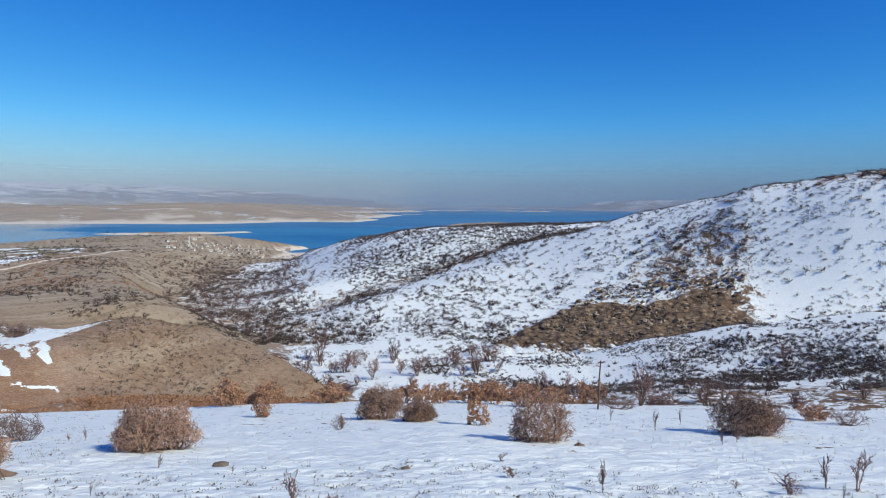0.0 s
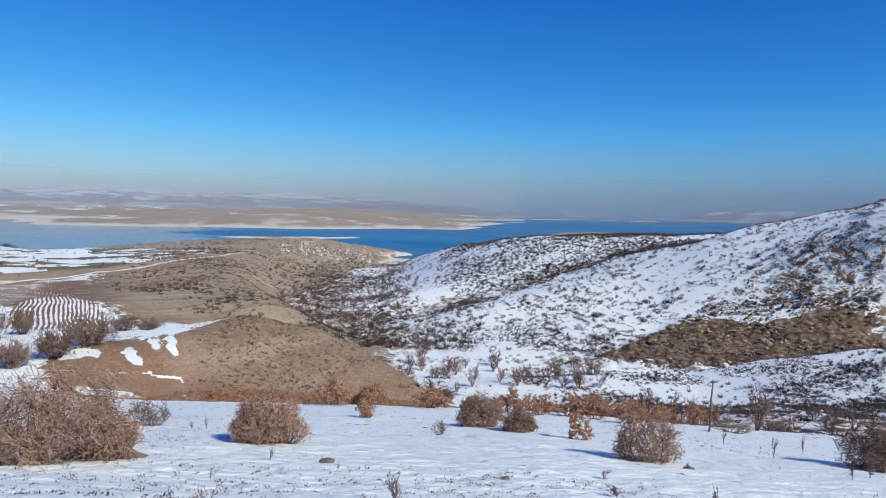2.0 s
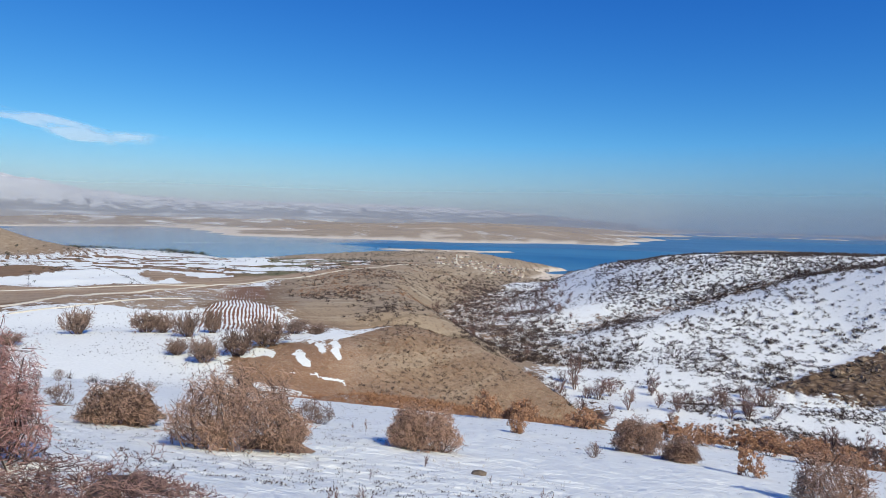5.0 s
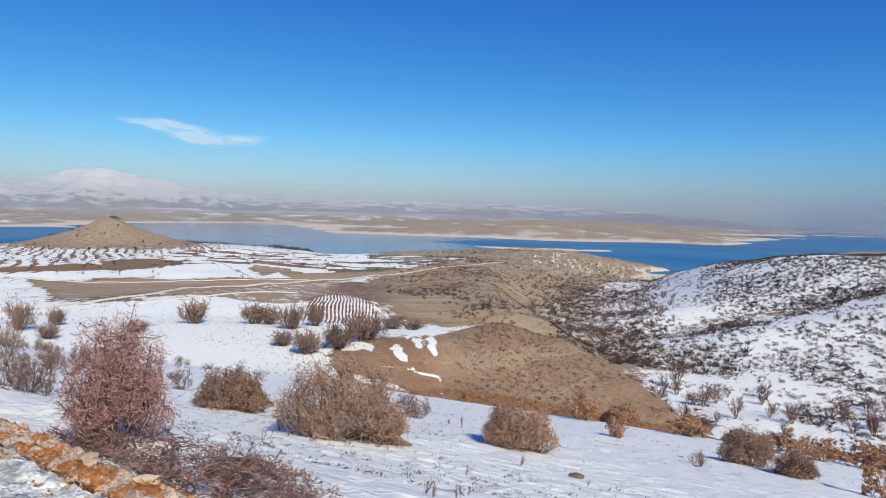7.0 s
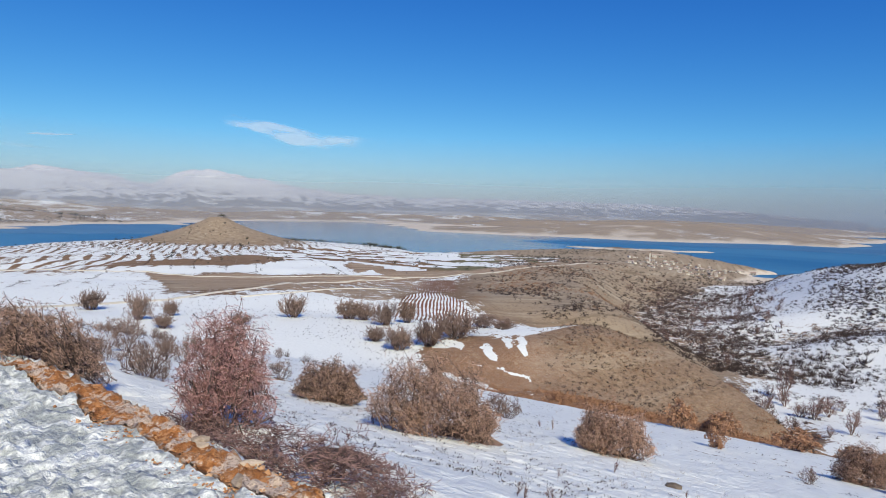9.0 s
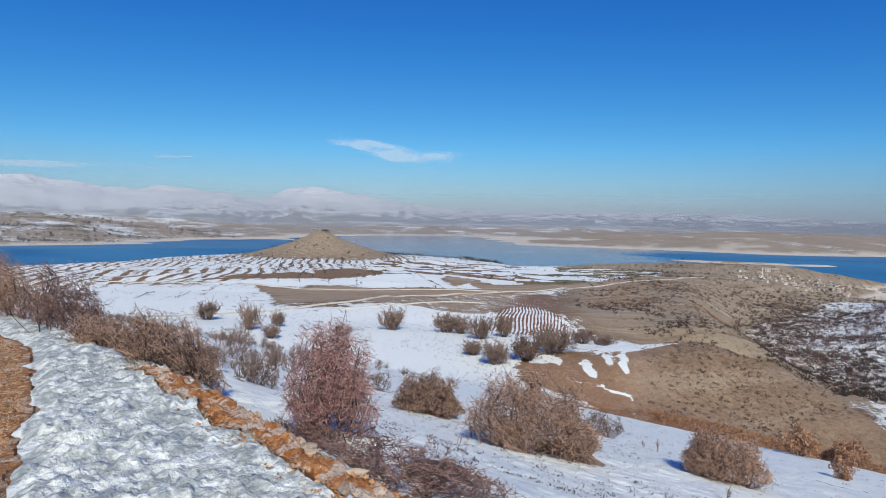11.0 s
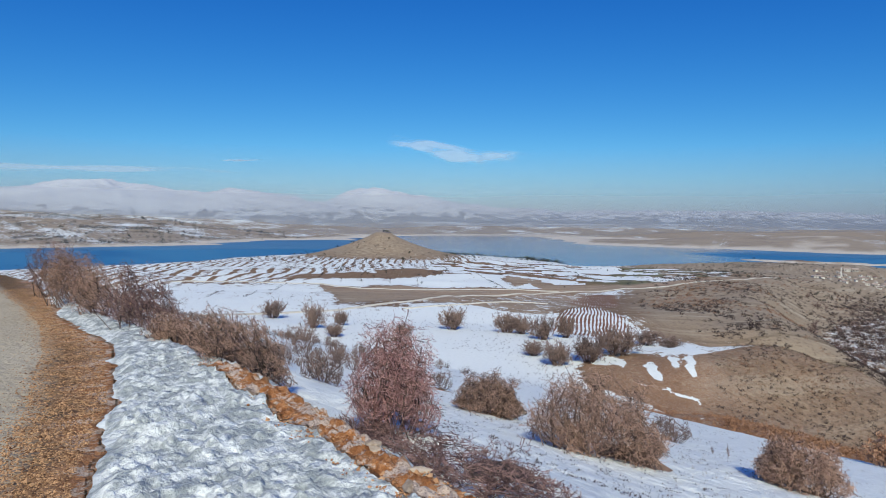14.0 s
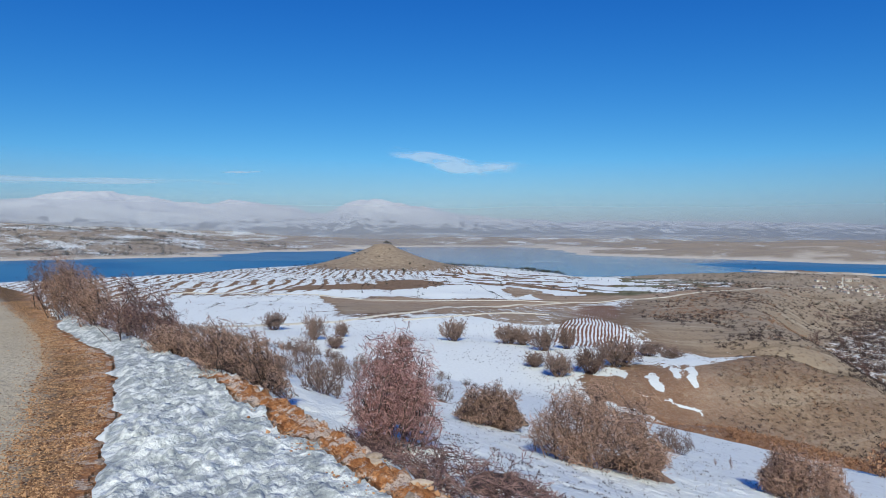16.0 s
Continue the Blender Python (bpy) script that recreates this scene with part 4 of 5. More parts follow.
# Shrubs: stems that fork into ever finer twigs.
def tube(p0, p1, r0, r1):
    """Three-sided tapered rods for arrays of segments."""
    n = len(p0)
    ax = p1 - p0
    ax = ax / (np.linalg.norm(ax, axis=1, keepdims=True) + 1e-9)
    ref = np.where(np.abs(ax[:, 2:3]) > 0.9, [[1.0, 0, 0]], [[0, 0, 1.0]])
    u = np.cross(ax, ref)
    u /= np.linalg.norm(u, axis=1, keepdims=True) + 1e-9
    w = np.cross(ax, u)
    vs = []
    for p, r in ((p0, r0), (p1, r1)):
        for k in range(3):
            c, s = math.cos(2.0944 * k), math.sin(2.0944 * k)
            vs.append(p + r[:, None] * (c * u + s * w))
    vs = np.stack(vs, 1).reshape(-1, 3)
    b = np.arange(n)[:, None] * 6
    f = np.stack([np.concatenate([b + k, b + (k + 1) % 3, b + 3 + (k + 1) % 3, b + 3 + k], 1) for k in range(3)], 1).reshape(-1, 4)
    return vs, f


def unit(v):
    return v / (np.linalg.norm(v, axis=-1, keepdims=True) + 1e-9)


def grow(rs, stems, forks, length, lean, spread, thick, arch=0.0, lift=0.15, shrink=0.55, wild=0.35, dome=False, fine=0.0022, loose=0.62):
    """Segments of a shrub level by level: a list of (p0, p1, r0, r1)."""
    ang = rs.uniform(0, 2 * math.pi, stems)
    base = np.stack([np.cos(ang), np.sin(ang), 0 * ang], 1) * spread * np.sqrt(rs.uniform(0, 1, (stems, 1)))
    tip = rs.uniform(0.05, 1, stems) ** 0.6 * lean
    if dome:
        tip = np.arccos(rs.uniform(math.cos(lean), 1.0, stems))
    ang = ang + rs.normal(0, 0.5, stems)
    way = np.stack([np.cos(ang) * np.sin(tip), np.sin(ang) * np.sin(tip), np.cos(tip)], 1)
    size = length * rs.uniform(0.7, 1.1, stems)
    rad = thick * rs.uniform(0.7, 1.2, stems)
    levels = []
    for level in range(len(forks) + 1):
        steps = 4 if level < 2 else (2 if level < len(forks) else 1)
        pts, p, w = [base], base, way
        for s in range(steps):
            w = unit(w + rs.normal(0, wild * (0.5 if level == 0 else 0.8), w.shape) + np.array([0, 0, lift - arch * s]))
            p = p + w * (size / steps)[:, None]
            pts.append(p)
        pts = np.stack(pts, 1)
        q = np.linspace(1, 0.45, steps + 1)
        seg = [(pts[:, s], pts[:, s + 1], rad * q[s], rad * q[s + 1]) for s in range(steps)]
        levels.append(tuple(np.concatenate([sg[k] for sg in seg]) for k in range(4)))
        if level == len(forks):
            break
        kids = forks[level]
        n = len(base) * kids
        own = np.repeat(np.arange(len(base)), kids)
        at = rs.uniform(0.22, 1.0, n) * steps
        lo = np.minimum(at.astype(int), steps - 1)
        fr = (at - lo)[:, None]
        base_new = pts[own, lo] * (1 - fr) + pts[own, lo + 1] * fr
        along = unit(pts[own, lo + 1] - pts[own, lo])
        way = unit(along * 0.75 + rs.normal(0, loose * (1.0 if level == 0 else 1.35), (n, 3)))
        size = size[own] * shrink * rs.uniform(0.6, 1.15, n)
        rad = np.maximum(rad[own] * 0.52, fine)
        base = base_new
    return levels


def fit_box(levels, wide, tall, rounded=False):
    """Scale a shrub to its width and height; rounded ones are drawn in to a dome."""
    allp = np.concatenate([lv[1] for lv in levels])
    sx = wide / 2 / np.percentile(np.hypot(allp[:, 0], allp[:, 1]), 97)
    sz = tall / np.percentile(allp[:, 2], 99)
    if rounded:
        sx = sz = 1.12 * max(sx, sz)
    k = np.array([sx, sx, sz])
    if not rounded:
        return [(a * k, b * k, c, d) for a, b, c, d in levels]

    kept = []
    for n, (p0, p1, r0, r1) in enumerate(levels):
        p0, p1 = p0 * k, p1 * k
        q = (p1 - [0, 0, 0.40 * tall]) / [wide / 2, wide / 2, 0.60 * tall]
        rough = 1 + 0.35 * np.sin(q[:, 0] * 4 + q[:, 1] * 3) * np.cos(q[:, 2] * 5 - q[:, 0] * 2) * 0.5
        ok = (np.linalg.norm(q, axis=1) < rough * (1.0 + 0.12 * np.sin(np.arange(len(p1)) * 12.9898) ** 3)) & (p1[:, 2] > -0.03)
        kept.append((p0[ok], p1[ok], r0[ok], r1[ok]))
    return kept


def leaf_mesh(rs, levels, count, size, material, name="foliage"):
    ends = levels[-1][1]
    p = ends[rs.integers(0, len(ends), count)] + rs.normal(0, size * 0.7, (count, 3))
    a, b = unit(rs.normal(0, 1, (count, 3))), unit(rs.normal(0, 1, (count, 3)))
    b = unit(np.cross(a, b))
    c = np.cross(a, b)
    s = size * rs.uniform(0.6, 1.3, (count, 1))
    v = np.stack([p - a * s, p + b * s * 0.5 + c * s * 0.2, p + a * s, p - b * s * 0.5 + c * s * 0.2], 1).reshape(-1, 3)
    f = np.arange(count * 4).reshape(-1, 4)
    return mesh_from(name, v, f, material)


def root_crown(level):
    """Low knotted mound of roots in which the stems stand."""
    feet = level[0][np.argsort(level[0][:, 2])[: max(6, len(level[0]) // 5)]]
    mid = feet[:, :2].mean(0)
    far = np.percentile(np.linalg.norm(feet[:, :2] - mid, axis=1), 90) + 0.02
    z0 = float(np.median(feet[:, 2]))
    v = []
    for k, (reach, lift) in enumerate(((1.0, -0.12), (0.8, 0.05), (0.35, 0.14))):
        for n in range(12):
            a = 2 * math.pi * n / 12
            q = far * reach * (1 + 0.22 * math.sin(a * 3 + k) + 0.12 * math.sin(a * 5))
            v.append((mid[0] + q * math.cos(a), mid[1] + q * math.sin(a), z0 + lift * far))
    f = [(12 * k + n, 12 * k + (n + 1) % 12, 12 * k + 12 + (n + 1) % 12, 12 * k + 12 + n) for k in range(2) for n in range(12)]
    f += [(24, 24 + n, 24 + n + 1, 24 + n + 2) for n in (1, 3, 5, 7, 9)]
    return np.array(v), np.array(f)


def shrub(name, label, category, levels, bark, leaves=None, group=""):
    ob = new(name)
    ob.empty_display_size = 0.2
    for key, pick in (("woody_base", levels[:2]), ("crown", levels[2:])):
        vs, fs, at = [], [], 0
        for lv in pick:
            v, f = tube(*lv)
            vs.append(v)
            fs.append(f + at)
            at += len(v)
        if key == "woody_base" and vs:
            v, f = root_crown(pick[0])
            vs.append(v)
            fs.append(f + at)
        # base stems get the wood with the inner shade painted in
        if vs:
            tagged(part(key, mesh_from(key, np.concatenate(vs), np.concatenate(fs), SHADED_WOOD if key == "woody_base" else bark), ob), kind="stuff")
    if leaves is not None:
        tagged(part("foliage", leaves, ob, "withered brown leaves still hanging"), kind="stuff")
    return tagged(ob, label, category, group)


# Shrubs on the slope below the road: (x, y, width, height).
THORN_ROUND = [
    (-11.3, 9.72, 1.39, 1.09), (-5.9, 13.13, 1.5, 1.24), (2.27, 14.5, 1.21, 1.35), (-2.18, 22.57, 1.54, 1.39), (-0.76, 21.07, 1.05, 0.87), (8.58, 17.82, 1.75, 1.4),
]
OAK = [
    (-12.63, 37.48, 1.84, 2.12), (-6.67, 23.57, 0.79, 1.05), (1.12, 19.66, 0.75, 0.96), (-6.82, 38.43, 2.31, 1.3), (-2.05, 36.63, 1.98, 1.36),
    (-0.23, 34.87, 1.72, 1.29), (1.4, 36.34, 1.96, 1.41), (2.92, 36.17, 1.63, 1.34), (4.53, 32.91, 1.85, 1.47), (15.62, 26.65, 1.38, 0.79),
]
BARE_SLOPE = [
    (-10.93, 16.58, 0.86, 0.77), (-11.36, 16.83, 1.2, 0.86), (-2.93, 17.83, 0.43, 0.44), (15.44, 23.91, 1.42, 0.63),
    (9.01, 32.51, 1.87, 0.75), (-28.29, 12.22, 1.07, 1.1), (-20.28, 9.7, 0.47, 0.49), (-11.72, 6.02, 0.33, 0.43), (-10.78, 5.16, 0.21, 0.33),
    (-18.6, 10.13, 0.56, 0.65), (-16.16, 6.86, 0.46, 0.48), (-18.55, 9.43, 0.62, 0.68), (-41.2, 18.72, 1.42, 1.78), (-16.67, 7.35, 0.35, 0.33),
    (-18.45, 5.94, 0.84, 0.69), (-26.65, 12.16, 1.27, 1.16), (-18.45, 8.69, 0.36, 0.44), (-10.03, 5.12, 0.24, 0.27),
]
BARE_BENCH = [
    (-115.26, 88.22, 5.28, 4.92), (-106.4, 96.85, 5.73, 4.37), (-103.03, 98.15, 4.44, 3.81), (-93.69, 95.47, 4.65, 4.79), (-93.52, 101.84, 3.6, 4.94),
    (-72.75, 92.84, 7.4, 4.66), (-82.71, 81.9, 3.65, 2.72), (-74.74, 79.59, 4.77, 3.93), (-72.5, 84.86, 5.07, 4.42), (-79.29, 110.31, 4.95, 2.91),
    (-78.22, 115.87, 4.85, 2.5), (-132.71, 69.29, 3.37, 3.47), (-112.92, 73.36, 4.21, 2.41), (-153.65, 61.05, 5.14, 4.41), (-116.72, 59.14, 3.4, 2.81),
    (-128.59, 60.18, 4.18, 5.32),
]
TREES = [
    (12.24, 39.1, 2.93, 2.49), (16.67, 104.3, 4.72, 5.06), (19.68, 100.5, 4.58, 5.09), (21.69, 97.35, 3.21, 4.04), (-32.05, 164.45, 6.49, 8.51),
    (-22.65, 146.32, 4.72, 5.4), (11.34, 163.86, 5.79, 5.07), (64.03, 117.78, 4.69, 3.63),
]
SAPLINGS = [
    (2.07, 8.16, 0.2, 0.45), (5.38, 8.9, 0.23, 0.51), (5.58, 8.54, 0.32, 0.61), (4.53, 8.26, 0.38, 0.3), (-1.55, 6.66, 0.28, 0.38),
    (1.0, 8.9, 0.3, 0.19), (6.3, 18.7, 0.21, 0.66), (7.24, 15.53, 0.19, 0.48), (6.64, 14.99, 0.18, 0.4), (8.05, 21.36, 0.16, 0.59),
    (5.95, 22.3, 0.17, 0.51), (-8.82, 15.68, 0.13, 0.4), (-4.64, 10.4, 0.17, 0.22), (-3.19, 9.71, 0.09, 0.14), (1.0, 10.71, 0.2, 0.16),
    (-9.46, 16.05, 0.13, 0.21), (2.86, 13.28, 0.15, 0.18), (-4.36, 7.91, 0.03, 0.19), (4.98, 7.89, 0.03, 0.23), (4.03, 8.72, 0.12, 0.15),
]
STALKS = [
    (-1.13, 6.84, 0.2, 0.11), (-3.41, 5.37, 0.11, 0.15), (-3.26, 5.71, 0.09, 0.14), (-2.93, 18.57, 0.38, 0.42), (-3.21, 5.17, 0.1, 0.18),
    (-3.34, 5.95, 0.09, 0.16),
]


def hero(name, label, x, y, wide, tall, seed, stems, forks, bark, leaves=0, leaf_mat=None, lean=1.35, arch=0.0, spread=0.25, thick=0.012, shear=1.0, rounded=True, **more):
    """One shrub grown on its own spot, its foot following the slope."""
    r = np.random.default_rng(seed)
    lv = fit_box(grow(r, stems, forks, 1.0, lean, spread, thick, arch, **more), wide, tall, rounded)
    e = 0.5
    sx = (height_at(x + e, y) - height_at(x - e, y)) / (2 * e) * shear
    sy = (height_at(x, y + e) - height_at(x, y - e)) / (2 * e) * shear
    tilt = lambda p: p + np.stack([0 * p[:, 0], 0 * p[:, 0], p[:, 0] * sx + p[:, 1] * sy], 1)
    lv = [(tilt(a), tilt(b), c, d) for a, b, c, d in lv]
    lm = leaf_mesh(r, lv, leaves, 0.016, leaf_mat) if leaves else None
    ob = shrub(name, label, "shrub", lv, bark, lm)
    ob.location = (x, y, height_at(x, y) - 0.05)
    return ob


# big round thorn thicket and its neighbours
hero("thorn_bush", "large round dense thorn bush with tangled brown twigs on snow", -7.35, 8.75, 2.05, 1.56, 11, 150, (10, 8, 5), BARK_BROWN, 6500, LEAF_TAN, lean=1.55, spread=0.7, thick=0.012, shear=0.8, dome=True, lift=0.03, fine=0.0042, loose=1.15, wild=0.7, shrink=0.48)
hero("thorn_shrub", "tall upright reddish thorn shrub with a fan of fine twigs", -6.3, 4.0, 0.95, 1.42, 12, 90, (9, 7, 5), BARK_RED, 2400, LEAF_PINK, lean=1.2, spread=0.22, thick=0.008, fine=0.0026, loose=1.35, wild=0.7, shrink=0.42, dome=True)
hero("bramble", "low bare bramble with arching dark canes over the bank", -4.6, 3.72, 1.8, 0.44, 13, 46, (6, 5, 3), BARK_DARK, 0, rounded=False, lean=1.45, arch=0.22, spread=0.75, thick=0.006, lift=0.3, wild=0.34, fine=0.0034, dome=True, loose=0.8)
hero("bramble", "low bare bramble tangled at the foot of the thorn shrub", -6.1, 3.6, 0.9, 0.32, 15, 24, (6, 5, 3), BARK_DARK, 0, rounded=False, lean=1.4, arch=0.15, spread=0.35, thick=0.006, lift=0.26, fine=0.0034, dome=True, loose=0.8)
hero("bramble", "small straggling bare bramble on the snowy bank", -3.55, 3.75, 1.1, 0.34, 14, 24, (6, 5, 2), BARK_DARK, 0, rounded=False, lean=1.4, arch=0.2, spread=0.25, thick=0.005, lift=0.26)
for n, (x, y, w, h) in enumerate(THORN_ROUND):
    hero("thorn_bush", "rounded brown thorn bush standing in the snow", x, y, w * 1.05, h * 0.98, 20 + n, 70, (9, 8, 5), BARK_BROWN, (700, 3000, 4000, 3000, 900, 1600)[n], LEAF_RUST, lean=1.45, spread=0.35, thick=0.009, shear=0.6, dome=True, lift=0.06, fine=0.0050, loose=1.15, wild=0.7, shrink=0.48)
# thicket along the road edge
for n, (x, y, w, h, leaves) in enumerate(((-8.35, 2.95, 1.2, 1.0, 500), (-9.4, 3.25, 0.8, 0.6, 100), (-10.7, 2.85, 1.05, 0.72, 900), (-12.6, 2.65, 1.45, 1.45, 700), (-15.0, 2.45, 1.3, 1.4, 900), (-17.8, 2.3, 1.5, 1.75, 2600), (-21.2, 2.3, 1.7, 1.8, 2400))):
    hero("roadside_shrub", "bare roadside shrub with a few withered leaves" if leaves < 650 else "roadside shrub with brown withered leaves", x, y, w, h, 40 + n, 54, (9, 7, 4), (BARK_BROWN, BARK_GREY, BARK_BROWN, BARK_DARK, BARK_BROWN, BARK_BROWN, BARK_DARK)[n], leaves, LEAF_RUST if n > 2 else LEAF_TAN, lean=1.0, spread=0.4, thick=0.010, shear=0.7, dome=True, fine=0.0034, loose=1.05, wild=0.55, shrink=0.44)

def spread_over(count, b0, b1, d0, d1, seed, clump=0.0, scale=30.0, even=1.0, keep=None):
    """Random spots between two bearings and ranges, thinned to clumps."""
    r = np.random.default_rng(seed)
    out = np.zeros((0, 2))
    while len(out) < count:
        b = np.radians(r.uniform(b0, b1, count * 3))
        u = r.uniform(0, 1, count * 3)
        d = d0 * (d1 / d0) ** (u ** even)
        p = np.stack([d * np.sin(b), d * np.cos(b)], 1)
        rim_b = np.minimum(np.degrees(b) - b0, b1 - np.degrees(b)) / min(3.0, (b1 - b0) / 6)
        ok = (r.uniform(0, 1, len(b)) < rim_b) & (fbm(p[:, 0] / scale, p[:, 1] / scale, 3, seed) + 0.5 > clump + 0.25 * (r.uniform(0, 1, len(b)) - 0.5))
        if keep is not None:
            ok &= keep(p[:, 0], p[:, 1])
        out = np.vstack([out, p[ok]])
    return out[:count]


dry = lambda x, y: height(x, y) > LAKE + 1.5
below = lambda x, y: y > np.interp(x, EDGE_X, EDGE_Y) + 0.5


# shared shapes for the smaller ones
def prototypes(count, seed, make):
    return [make(np.random.default_rng(seed + k)) for k in range(count)]


def bare_proto(r):
    lv = fit_box(grow(r, 15, (5, 4, 2), 1.0, 1.2, 0.2, 0.012, dome=True, fine=0.007, loose=0.7), 1.0, 1.0, True)
    return shrub("bare_shrub", "bare grey-brown shrub with many thin stems", "shrub", lv, BARK_GREY, None, "bare shrubs")


def oak_proto(r):
    lv = fit_box(grow(r, 11, (4, 4, 3), 1.0, 1.25, 0.2, 0.014, dome=True, fine=0.004), 1.0, 1.0, True)
    return shrub("oak_shrub", "scrub oak with withered orange-brown leaves", "shrub", lv, BARK_BROWN, leaf_mesh(r, lv, 1500, 0.042, LEAF_RUST), "scrub oaks")


def tree_proto(r):
    lv = fit_box(grow(r, 5, (5, 4, 3), 1.0, 0.5, 0.05, 0.022, lift=0.2, fine=0.005), 0.95, 1.0)
    return shrub("bare_tree", "small bare tree with several dark stems", "tree", lv, BARK_DARK, None, "bare trees")


def sapling_proto(r):
    lv = fit_box(grow(r, 3, (14, 5), 1.0, 0.25, 0.02, 0.016, shrink=0.34, fine=0.007), 0.6, 1.0)
    return shrub("sapling", "tiny bare sapling poking through snow", "sapling", lv, BARK_DARK, None, "saplings")


def stand(protos, spots, seed, sink=0.04):
    """First uses of a prototype are the prototype itself; the rest are copies."""
    r = np.random.default_rng(seed)
    for n, (x, y, w, h) in enumerate(spots):
        m = pose(x, y, height_at(x, y) - sink * h, 0, 0, float(r.uniform(0, 360))) @ Matrix.Diagonal((w, w, h, 1))
        if n < len(protos):
            protos[n].matrix_basis = m
        else:
            copy_thing_plain(protos[n % len(protos)], m)


def copy_thing_plain(ob, m):
    made = copy_thing(ob, m)
    made.matrix_basis = m
    return made


def thicket_proto(r):
    lv = fit_box(grow(r, 26, (6, 5, 2), 1.0, 0.95, 0.22, 0.013, fine=0.007, lift=0.2, dome=True, wild=0.3, loose=0.5), 1.0, 1.0)
    return shrub("bare_thicket", "grey-brown bare many-stemmed thicket on the snowfield", "shrub", lv, BARK_GREY, None, "bare thickets")


slope_more = [(x, y, 0.3 + 0.5 * abs(math.sin(n * 7.3)), 0.3 + 0.45 * abs(math.sin(n * 3.1))) for n, (x, y) in enumerate(spread_over(62, -79, -52, 11, 46, 161, 0.48, 9, 0.9, below))]
stand(prototypes(5, 60, bare_proto), BARE_SLOPE + slope_more, 1)
stand(prototypes(4, 65, thicket_proto), [(x, y, w * 1.25, h * 1.05) for x, y, w, h in BARE_BENCH], 5)
oak_more = []
r = np.random.default_rng(9)
for n in range(46):
    b, d = radians(r.uniform(-17, 14)), r.uniform(41, 50)
    s = r.uniform(0.9, 1.8)
    oak_more.append((d * math.sin(b), d * math.cos(b), s * 1.15, s))
stand(prototypes(4, 70, oak_proto), OAK + oak_more, 2)
tree_more = []
for n in range(120):
    k = n % 3
    b, d, s = ((r.uniform(-14, 5), r.uniform(125, 172), r.uniform(2.2, 4.5)), (r.uniform(3, 34), r.uniform(62, 100), r.uniform(2.2, 3.8)), (r.uniform(-24, -11), r.uniform(200, 420), r.uniform(2.5, 5)))[k]
    tree_more.append((d * math.sin(radians(b)), d * math.cos(radians(b)), s * 1.2, s))
stand(prototypes(4, 80, tree_proto), TREES + tree_more, 3)
stand(prototypes(4, 90, sapling_proto), [(x, y, max(1.7 * w, 0.5 * h), h) for x, y, w, h in SAPLINGS + STALKS], 4)


# Scrub, stalks and far trees that nobody could count.
def scatter(name, label, category, spots, size, blades, material, spread=0.5, slim=0.045, crown=False, seed=0, leanest=1.1, tuft=False):
    r = np.random.default_rng(seed)
    n = len(spots)
    x, y = spots[:, 0], spots[:, 1]
    z = height(x, y) + EYE
    s = r.uniform(size[0], size[1], n) * r.uniform(0.6, 1.0, n)
    own = np.repeat(np.arange(n), blades)
    k = len(own)
    ang, tip = r.uniform(0, 2 * math.pi, k), r.uniform(0.05, leanest, k)
    out = np.stack([np.cos(ang) * np.sin(tip), np.sin(ang) * np.sin(tip), np.cos(tip)], 1)
    foot = np.stack([x, y, z - 0.05 * s], 1)[own]
    sz = s[own][:, None]
    side = unit(np.cross(out, r.normal(0, 1, (k, 3))))
    if crown:
        p = foot + np.array([0, 0, 0.55]) * sz + r.normal(0, 1, (k, 3)) * np.array([0.27, 0.27, 0.2]) * sz
        a, b = side * sz * 0.16, unit(np.cross(side, out)) * sz * 0.13
        v = np.stack([p - a, p + a, p + b + out * sz * 0.05], 1)
    else:
        p = foot + np.stack([np.cos(ang), np.sin(ang), 0 * ang], 1) * sz * spread * r.uniform(0, 0.5, (k, 1))
        top = p + out * sz * r.uniform(0.5, 1.0, (k, 1)) + r.normal(0, 0.06, (k, 3)) * sz
        if tuft:
            p = foot + np.stack([np.cos(ang) * 0.55, np.sin(ang) * 0.55, 0 * ang], 1) * sz * np.sqrt(r.uniform(0, 1, (k, 1))) + np.array([0, 0, 0.5]) * sz * r.uniform(0, 1, (k, 1)) ** 1.5
            top = p + unit(r.normal(0, 1, (k, 3)) * np.array([1, 1, 0.6]) + np.array([0, 0, 0.5])) * sz * r.uniform(0.2, 0.5, (k, 1))
        v = np.stack([p - side * sz * slim, p + side * sz * slim, top], 1)
    ob = new(name, mesh_from(name, v.reshape(-1, 3), np.arange(k * 3).reshape(-1, 3), material))
    return tagged(ob, label, category, kind="stuff")


scatter("hill_scrub", "low dark leafless scrub dotting the snowy hillside", "scrub", spread_over(11000, -18, 43, 235, 620, 101, 0.46, 12, 0.95, dry), (0.5, 1.6), 18, SHRUB, slim=0.13, seed=1, tuft=True)
scatter("hill_scrub", "small dark twiggy shrubs on the lower snowy hillside", "scrub", spread_over(4300, -11, 43, 170, 246, 166, 0.46, 12, 1, dry), (0.4, 1.4), 40, SHRUB, slim=0.055, seed=42, tuft=True)
scatter("hill_scrub", "taller bare thickets on the snowy hillside", "scrub", spread_over(2400, -9, 40, 172, 480, 102, 0.52, 24, 1, dry), (1.3, 2.6), 44, SHRUB, slim=0.075, seed=2, tuft=True)
scatter("scrub", "dark low scrub on the near snowy spur", "scrub", spread_over(7000, -4, 40, 104, 168, 103, 0.50, 9), (0.3, 1.1), 18, SHRUB, slim=0.13, seed=3, tuft=True)
